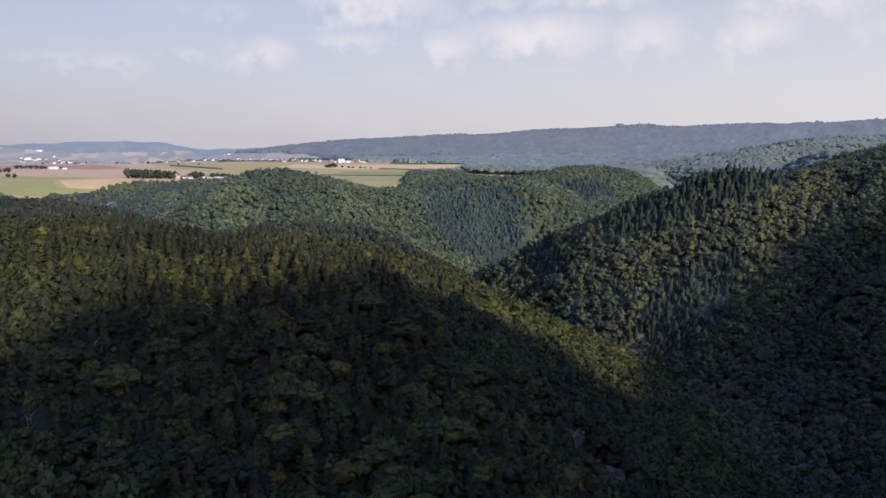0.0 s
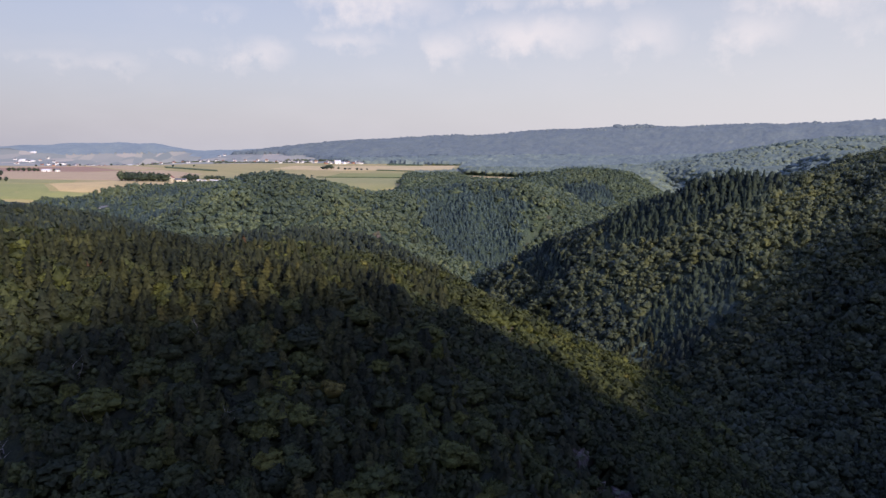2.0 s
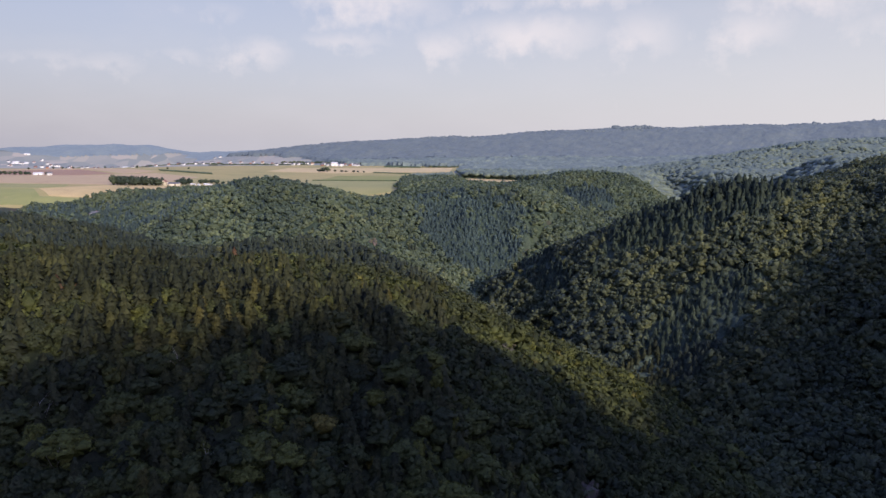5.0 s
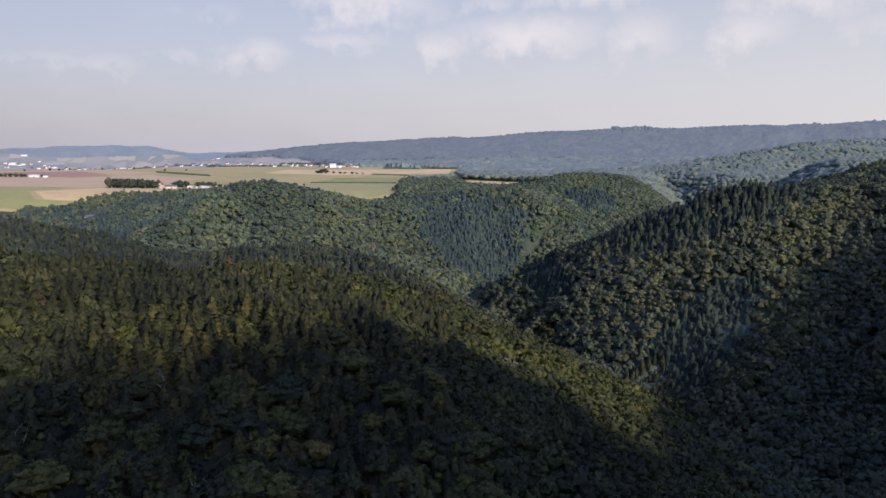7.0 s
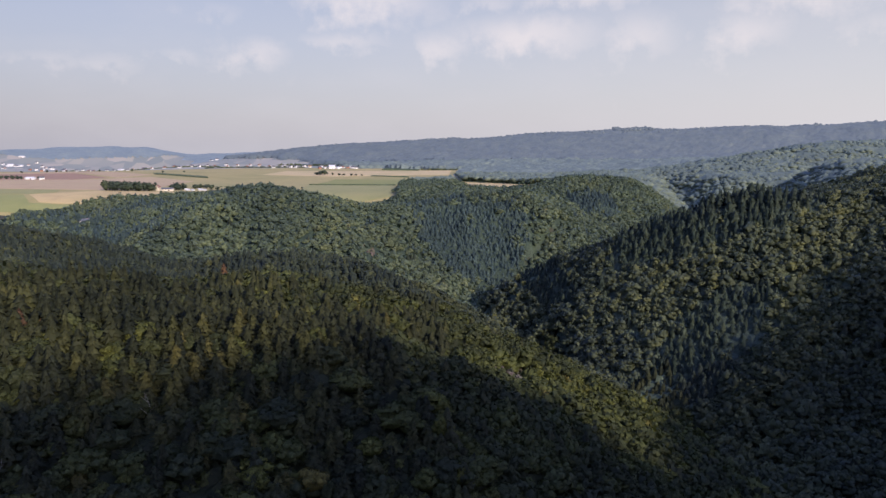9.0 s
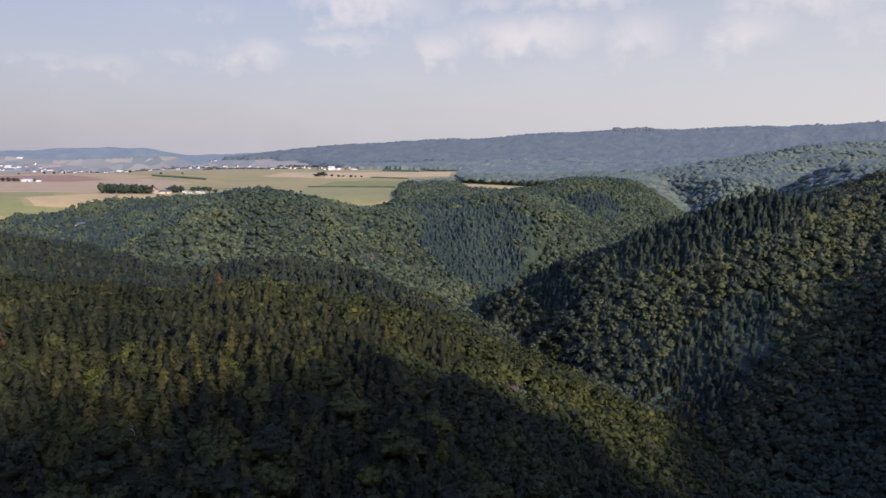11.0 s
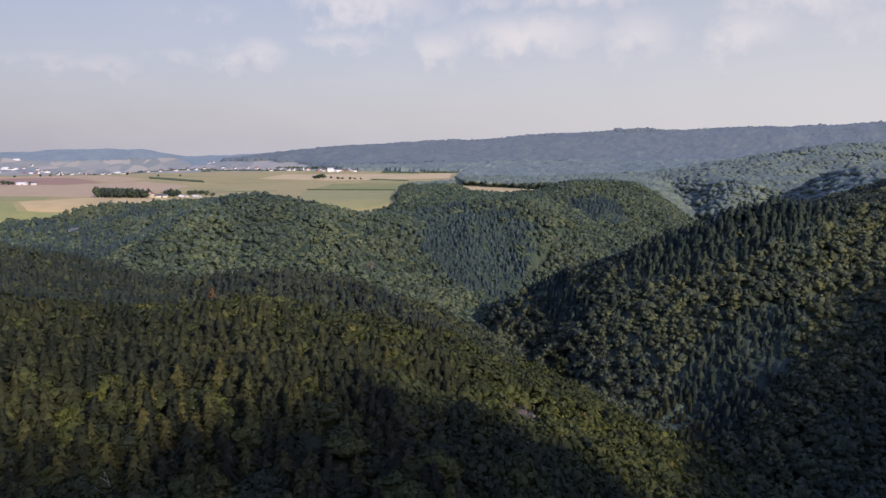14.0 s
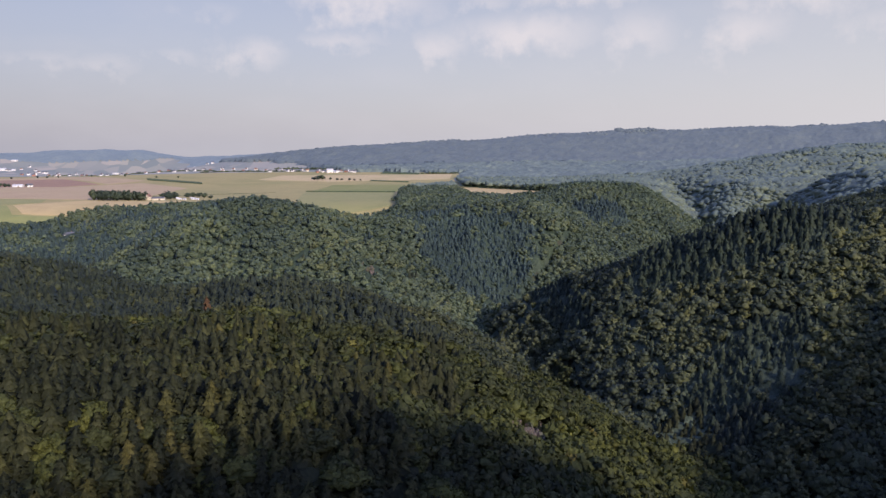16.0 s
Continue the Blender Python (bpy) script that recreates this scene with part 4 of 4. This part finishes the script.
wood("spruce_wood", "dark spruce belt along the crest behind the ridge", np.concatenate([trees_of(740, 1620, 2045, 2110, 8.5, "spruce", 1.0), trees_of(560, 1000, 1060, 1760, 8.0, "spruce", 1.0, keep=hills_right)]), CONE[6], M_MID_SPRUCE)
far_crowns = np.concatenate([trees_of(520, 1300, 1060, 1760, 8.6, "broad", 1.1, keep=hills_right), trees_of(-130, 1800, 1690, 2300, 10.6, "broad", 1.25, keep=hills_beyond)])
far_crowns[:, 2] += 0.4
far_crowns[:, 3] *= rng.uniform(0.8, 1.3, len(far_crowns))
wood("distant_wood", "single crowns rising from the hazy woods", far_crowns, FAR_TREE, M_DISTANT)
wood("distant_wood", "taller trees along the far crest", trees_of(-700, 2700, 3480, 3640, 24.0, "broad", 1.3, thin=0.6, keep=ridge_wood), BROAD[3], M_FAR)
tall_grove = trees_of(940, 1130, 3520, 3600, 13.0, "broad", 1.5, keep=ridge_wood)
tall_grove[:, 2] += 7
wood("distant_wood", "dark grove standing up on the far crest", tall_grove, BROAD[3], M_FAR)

# ---- rocks and dead trees of the near slopes ----


def rock_outcrop(x, y, a, b, label):
    """A crag: stepped, split slabs of slate leaning out of the slope."""
    thing = new("rock_outcrop")
    thing.location = (x, y, at(x, y))
    tagged(thing, label, "rock", "slate crags on the wooded slopes")
    r = random.Random(int(x * 7 + y))
    for _ in range(int(8 + a * 0.9)):
        bm = bmesh.new()
        bmesh.ops.create_cube(bm, size=1.0)
        bmesh.ops.subdivide_edges(bm, edges=bm.edges[:], cuts=2, use_grid_fill=True)
        px, py = r.uniform(-a, a) * 0.8, r.uniform(-b, b) * 0.8
        w, d, h = r.uniform(2.5, 5.0), r.uniform(1.8, 3.6), r.uniform(4.0, 10.0)
        lean = Euler((r.uniform(-0.3, 0.2), r.uniform(-0.35, 0.35), r.uniform(0, 3)))
        m = Matrix.Translation((px, py, at(x + px, y + py) - at(x, y) + h * 0.36)) @ lean.to_matrix().to_4x4() @ Matrix.Diagonal((w, d, h, 1))
        for v in bm.verts:
            v.co += Vector((r.uniform(-1, 1), r.uniform(-1, 1), r.uniform(-1, 1))) * 0.13
        bm.transform(m)
        part("slab", bm, M_ROCK, thing)


for i, (rx, ry, ra, rb) in enumerate(ROCKS):
    rock_outcrop(rx, ry, ra, rb, "grey brown slate crag breaking through the wooded slope" if ra > 9 else "small grey slate crag between the trees")


def dead_tree(x, y, tall, turn):
    """A bleached snag: crooked stem with a few bare limbs."""
    thing = new("dead_tree")
    thing.location = (x, y, at(x, y) - 0.3)
    tagged(thing, "bleached leafless dead tree standing in the wood", "dead tree", "dead trees of the slope")
    r = random.Random(turn)

    def limb(name, start, way_out, length, thick, parent):
        bm = bmesh.new()
        rings, p, d = [], Vector(start), Vector(way_out).normalized()
        for k in range(6):
            rad = thick * (1 - 0.85 * k / 5)
            q = d.to_track_quat("Z", "Y").to_matrix()
            rings.append([bm.verts.new(p + q @ Vector((rad * math.cos(s * 1.2566), rad * math.sin(s * 1.2566), 0))) for s in range(5)])
            p = p + d * length / 5
            d = (d + Vector((r.uniform(-0.2, 0.2), r.uniform(-0.2, 0.2), r.uniform(-0.02, 0.12)))).normalized()
        for a, b in zip(rings[:-1], rings[1:]):
            for s in range(5):
                bm.faces.new((a[s], a[(s + 1) % 5], b[(s + 1) % 5], b[s]))
        bm.faces.new(rings[-1])
        return part(name, bm, M_DEAD, parent)

    limb("trunk", (0, 0, 0), (r.uniform(-0.05, 0.05), r.uniform(-0.05, 0.05), 1), tall, 0.24, thing)
    for k in range(5):
        ang = turn + k * 2.2
        limb("limb", (0, 0, tall * (0.5 + 0.09 * k)), (math.cos(ang), math.sin(ang), 0.9), tall * r.uniform(0.22, 0.36), 0.09, thing)


for i, (x, y, tall) in enumerate([(-146, 276, 19), (-171, 258, 18), (-163, 296, 20), (-94, 288, 19), (-40, 300, 17), (-120, 330, 20)]):
    dead_tree(x, y, tall, i + 3)


def rusty_spruce(x, y, tall, label):
    thing = new("dying_spruce")
    thing.location = (x, y, at(x, y) - 0.3)
    tagged(thing, label, "tree", "dying spruces")
    bm = bmesh.new()
    bmesh.ops.create_cone(bm, cap_ends=True, segments=7, radius1=0.35, radius2=0.1, depth=tall * 0.7, matrix=Matrix.Translation((0, 0, tall * 0.35)))
    part("trunk", bm, M_BARK, thing)
    tv, tf, tn = CONE[0][1]
    crown = new("crown", mesh_from("crown", tv * np.array((tall * 1.4, tall * 1.4, tall)), tf, [M_RUST], None, True, None, tn))
    crown.parent = thing


rusty_spruce(-191, 647, 27, "rust brown dying spruce above its green neighbours")
rusty_spruce(-196, 372, 21, "reddish brown dying spruce on the hilltop")
rusty_spruce(-186, 374, 20, "reddish brown dying spruce on the hilltop")

# ---- trees and hedges of the farmland ----
tree_stock = []


def field_tree(x, y, width, tall, label="dark green broadleaved tree standing in the fields", group="trees of the farmland"):
    k = len(tree_stock)
    if k < 5:
        thing = new("field_tree")
        tagged(thing, label, "tree", group)
        bm = bmesh.new()
        bmesh.ops.create_cone(bm, cap_ends=True, segments=7, radius1=0.4, radius2=0.18, depth=6.4, matrix=Matrix.Translation((0, 0, 3.0)))
        part("trunk", bm, M_BARK, thing)
        tv, tf, tn = BROAD[1][k]
        v = tv * np.array((5.0, 5.0, 5.2))
        v[:, 2] -= 2.4
        crown = new("crown", mesh_from("crown", v, tf, [M_TREE_OWN], None, True, None, tn))
        crown.parent = thing
        tree_stock.append(thing)
    else:
        thing = tagged(copy_thing(tree_stock[(int(abs(x)) + int(abs(y))) % 5], Matrix()), label, "tree", group)
    thing.matrix_basis = Matrix.Translation((x, y, at(x, y) - 0.2)) @ Matrix.Rotation(x * 1.7 + y, 4, "Z") @ Matrix.Diagonal((width / 10.0, width / 10.0, tall / 10.0, 1))
    return thing


M_TREE_OWN = foliage("field_tree_leaves", ((0.0, (0.040, 0.056, 0.048)), (0.6, (0.052, 0.072, 0.056)), (1.0, (0.072, 0.092, 0.062))), True, grain=0.4)
fr = random.Random(5)
for k in range(15):
    field_tree(-757 + 7.6 * k + fr.uniform(-1.5, 1.5), 1584 + fr.uniform(-5, 5), fr.uniform(17, 22), (21 if k > 6 else 25) + fr.uniform(-2, 1.5), "dark green tree in a dense grove beside the farm", "grove beside the farm")
for k in range(10):
    field_tree(-752 + 11 * k + fr.uniform(-2, 2), 1600 + fr.uniform(-4, 6), fr.uniform(17, 21), fr.uniform(19, 23), "dark green tree in a dense grove beside the farm", "grove beside the farm")
for x, y, w, h in [(-612, 1628, 24, 19), (-598, 1634, 22, 16), (-624, 1640, 19, 15), (-604, 1622, 18, 14), (-584, 1672, 19, 12), (-574, 1678, 18, 12), (-562, 1686, 18, 11), (-552, 1694, 15, 10), (-541, 1660, 14, 11), (-520, 1640, 12, 8),
                   (-1000, 1540, 12, 12), (-1024, 1555, 14, 12), (-1140, 1735, 16, 15), (-1155, 1742, 13, 12), (-1172, 1750, 12, 10),
                   (-1190, 1978, 10, 11), (-1205, 1985, 14, 12), (-1222, 1988, 15, 13), (-1240, 1990, 15, 12), (-1256, 1992, 14, 12), (-1272, 1996, 15, 13), (-1290, 2000, 14, 12), (-1160, 2010, 10, 9),
                   (-1420, 2500, 10, 10), (-1395, 2515, 9, 8), (-1370, 2540, 8, 9), (-1500, 2480, 9, 8), (-1290, 2620, 10, 9), (-1180, 2650, 12, 12), (-1000, 2500, 9, 8), (-930, 2520, 10, 8),
                   (-413, 2430, 26, 18), (-398, 2436, 22, 20), (-428, 2438, 20, 12), (-372, 2440, 12, 9), (-345, 2420, 13, 8), (-330, 2424, 12, 7), (-300, 2405, 14, 8), (-283, 2400, 12, 7), (-262, 2396, 9, 7)]:
    field_tree(x, y, w, h)


def hedge(label, line, tall, wide):
    """A clipped run of bushes along a line."""
    spots = []
    for (ax, ay), (bx, by) in zip(line[:-1], line[1:]):
        n = int(math.hypot(bx - ax, by - ay) / (wide * 0.7)) + 1
        for k in range(n):
            x, y = ax + (bx - ax) * k / n + fr.uniform(-0.8, 0.8), ay + (by - ay) * k / n + fr.uniform(-0.8, 0.8)
            s = fr.uniform(0.75, 1.25)
            spots.append((x, y, at(x, y) - tall * 0.45, wide * 0.5 * s, tall * s / 2.0, fr.random()))
    ob = wood("hedge", label, spots, BROAD[2], M_MID_BEECH)
    tagged(ob, label, "hedge", "hedges of the farmland", "stuff")


hedge("dark green hedge along the farm track", [(-700, 1668), (-560, 1760), (-420, 1840)], 1.6, 2.2)
hedge("bushy belt at the edge of the plateau fields", [(-100, 1560), (-90, 1650), (-95, 1760), (-86, 1850)], 8.0, 9.0)
hedge("dark tree belt on the field's far edge", [(-60, 2770), (20, 2760), (105, 2765)], 10.0, 12.0)
hedge("dark tree belt before the village", [(-1000, 2950), (-860, 2960), (-700, 2945), (-560, 2930)], 9.0, 11.0)
hedge("trees among the houses of the village", [(-1800, 3230), (-1560, 3180), (-1300, 3120), (-1120, 3070), (-960, 3020)], 8.0, 12.0)
hedge("trees behind the houses of the village", [(-700, 3040), (-560, 3010), (-430, 2990), (-320, 2960)], 12.0, 14.0)

# ---- buildings ----


def box(bm, x0, x1, y0, y1, z0, z1):
    vs = [bm.verts.new(p) for p in ((x0, y0, z0), (x1, y0, z0), (x1, y1, z0), (x0, y1, z0), (x0, y0, z1), (x1, y0, z1), (x1, y1, z1), (x0, y1, z1))]
    for f in ((0, 3, 2, 1), (4, 5, 6, 7), (0, 1, 5, 4), (1, 2, 6, 5), (2, 3, 7, 6), (3, 0, 4, 7)):
        bm.faces.new([vs[k] for k in f])


def house(kind, label, group, long, deep, eaves, ridge, wall_mat, roof_mat, chimney=True, storeys=1, hall=False):
    """Gabled building along x: walls with gables, an overhanging roof, windows and a door set into the long sides."""
    thing = new(kind)
    tagged(thing, label, "building", group)
    a, b = long / 2, deep / 2
    bm = bmesh.new()
    low = [bm.verts.new(p) for p in ((-a, -b, -1.5), (a, -b, -1.5), (a, b, -1.5), (-a, b, -1.5))]
    top = [bm.verts.new(p) for p in ((-a, -b, eaves), (a, -b, eaves), (a, b, eaves), (-a, b, eaves))]
    g0, g1 = bm.verts.new((-a, 0, ridge - 0.15)), bm.verts.new((a, 0, ridge - 0.15))
    bm.faces.new((low[0], low[1], top[1], top[0]))
    bm.faces.new((low[2], low[3], top[3], top[2]))
    bm.faces.new((low[1], low[2], top[2], g1, top[1]))
    bm.faces.new((low[3], low[0], top[0], g0, top[3]))
    bm.faces.new(low[::-1])
    part("wall", bm, wall_mat, thing)
    bm = bmesh.new()
    o, s = 0.5, (ridge - eaves) / b
    for side in (-1, 1):
        q = [(-a - o, 0, ridge), (a + o, 0, ridge), (a + o, side * (b + o), eaves - s * o), (-a - o, side * (b + o), eaves - s * o)]
        lo = [bm.verts.new((x, y, z)) for x, y, z in q]
        hi = [bm.verts.new((x, y, z + 0.25)) for x, y, z in q]
        bm.faces.new(hi)
        bm.faces.new(lo[::-1])
        for k in range(4):
            bm.faces.new((lo[k], lo[(k + 1) % 4], hi[(k + 1) % 4], hi[k]))
    bmesh.ops.recalc_face_normals(bm, faces=bm.faces)
    roof = part("roof", bm, roof_mat, thing)
    if chimney:
        bm = bmesh.new()
        box(bm, a * 0.4, a * 0.4 + 0.8, 0.4, 1.2, ridge - 1.2, ridge + 1.1)
        part("chimney", bm, M_BRICK, roof)
    n = max(2, int(long / (5.5 if hall else 3.2)))
    for lev in range(storeys):
        for side in (-1, 1):
            for k in range(n):
                x = -a + long * (k + 0.5) / n
                bm = bmesh.new()
                if lev == 0 and side < 0 and k == n // 2:
                    w, z0, z1 = (1.8, 0, 3.2) if hall else (0.55, 0, 2.1)
                    box(bm, x - w, x + w, side * b - 0.04, side * b + 0.04, z0, z1)
                    part("door", bm, M_WOOD, thing)
                    continue
                z = 0.95 + 2.8 * lev if not hall else eaves - 1.7
                box(bm, x - 0.65, x + 0.65, side * b - 0.03, side * b + 0.03, z, z + (1.0 if hall else 1.3))
                part("window", bm, M_WINDOW, thing)
    return thing


def put(thing, x, y, turn):
    thing.matrix_basis = Matrix.Translation((x, y, at(x, y) + 0.1)) @ Matrix.Rotation(radians(turn), 4, "Z")


put(house("barn", "long white barn with a pale sheet roof", "farm in the fields", 26, 12, 4.5, 7.5, M_WHITE, M_SHEET, False, 1, True), -1168, 1984, 4)
put(house("farmhouse", "white farmhouse with slate roof beside the barn", "farm in the fields", 13, 9, 5.2, 9, M_WHITE, M_SLATE, True, 2), -1140, 1992, 25)
put(house("farmhouse", "cream gabled farmhouse beside the grove", "farm by the grove", 11, 9, 8, 13, M_CREAM, M_TILE, True, 2), -640, 1592, 80)
put(house("barn", "low barn with a grey slate roof by the grove", "farm by the grove", 26, 11, 4, 7, M_CREAM, M_SLATE, False, 1, True), -620, 1596, 8)
for x, y, l, t in [(-576, 1604, 7, 10), (-562, 1596, 6, -15), (-548, 1612, 7, 5), (-588, 1622, 6, 20), (-556, 1622, 6, 0), (-536, 1600, 7, -8)]:
    put(house("shed", "small white shed with a pale roof", "sheds by the farm", l, 5, 2.4, 3.6, M_WHITE, M_SHEET, False), x, y, t)
put(house("house", "white house with slate roof at the edge of the wood", "house in the wood", 16, 10, 7.0, 10.5, M_WHITE, M_SLATE, True, 2), -650, 1286, 18)
put(house("house", "small pale outbuilding at the edge of the wood", "house in the wood", 8, 6, 3, 5, M_CREAM, M_SLATE, False), -668, 1292, -20)

kinds = [house("house", "white village house with a slate roof", "houses of the village", 14, 9, 5.8, 10, M_WHITE, M_SLATE, True, 2),
         house("house", "cream village house with a red tile roof", "houses of the village", 13, 9, 5.6, 10, M_CREAM, M_TILE, True, 2),
         house("house", "white village house with a red tile roof", "houses of the village", 12, 9, 3.4, 8, M_WHITE, M_TILE, True),
         house("barn", "long pale hall with a sheet metal roof", "houses of the village", 30, 14, 6, 8.5, M_WHITE, M_SHEET, False, 1, True),
         house("house", "brick village house with a slate roof", "houses of the village", 13, 9, 5.6, 10.5, M_BRICK, M_SLATE, True, 2),
         house("barn", "tall white hall with a pale roof on the village edge", "houses of the village", 26, 16, 12, 16, M_WHITE, M_SHEET, False, 1, True)]
put(kinds[5], -440, 2870, 6)
vr = random.Random(11)
spots = []
for k in range(48):
    x = -1950 + 1620 * k / 47 + vr.uniform(-14, 14)
    y = 3255 - (x + 1950) * 0.225 + vr.uniform(-45, 60)
    spots.append((x, y, vr.choice((0, 0, 1, 2, 2, 3, 4)), vr.uniform(-40, 40)))
for k in range(9):
    spots.append((-500 + 24 * k + vr.uniform(-8, 8), 2880 + vr.uniform(-15, 30), vr.choice((0, 1, 2, 4)), vr.uniform(-40, 40)))
for k in range(46):
    x = -2350 + 1250 * vr.random()
    spots.append((x, 3560 + vr.uniform(-160, 260), vr.choice((0, 0, 2, 3)), vr.uniform(-30, 30)))
first = set()
for x, y, k, turn in spots:
    if k in first:
        put(copy_thing(kinds[k], Matrix()), x, y, turn)
    else:
        first.add(k)
        put(kinds[k], x, y, turn)
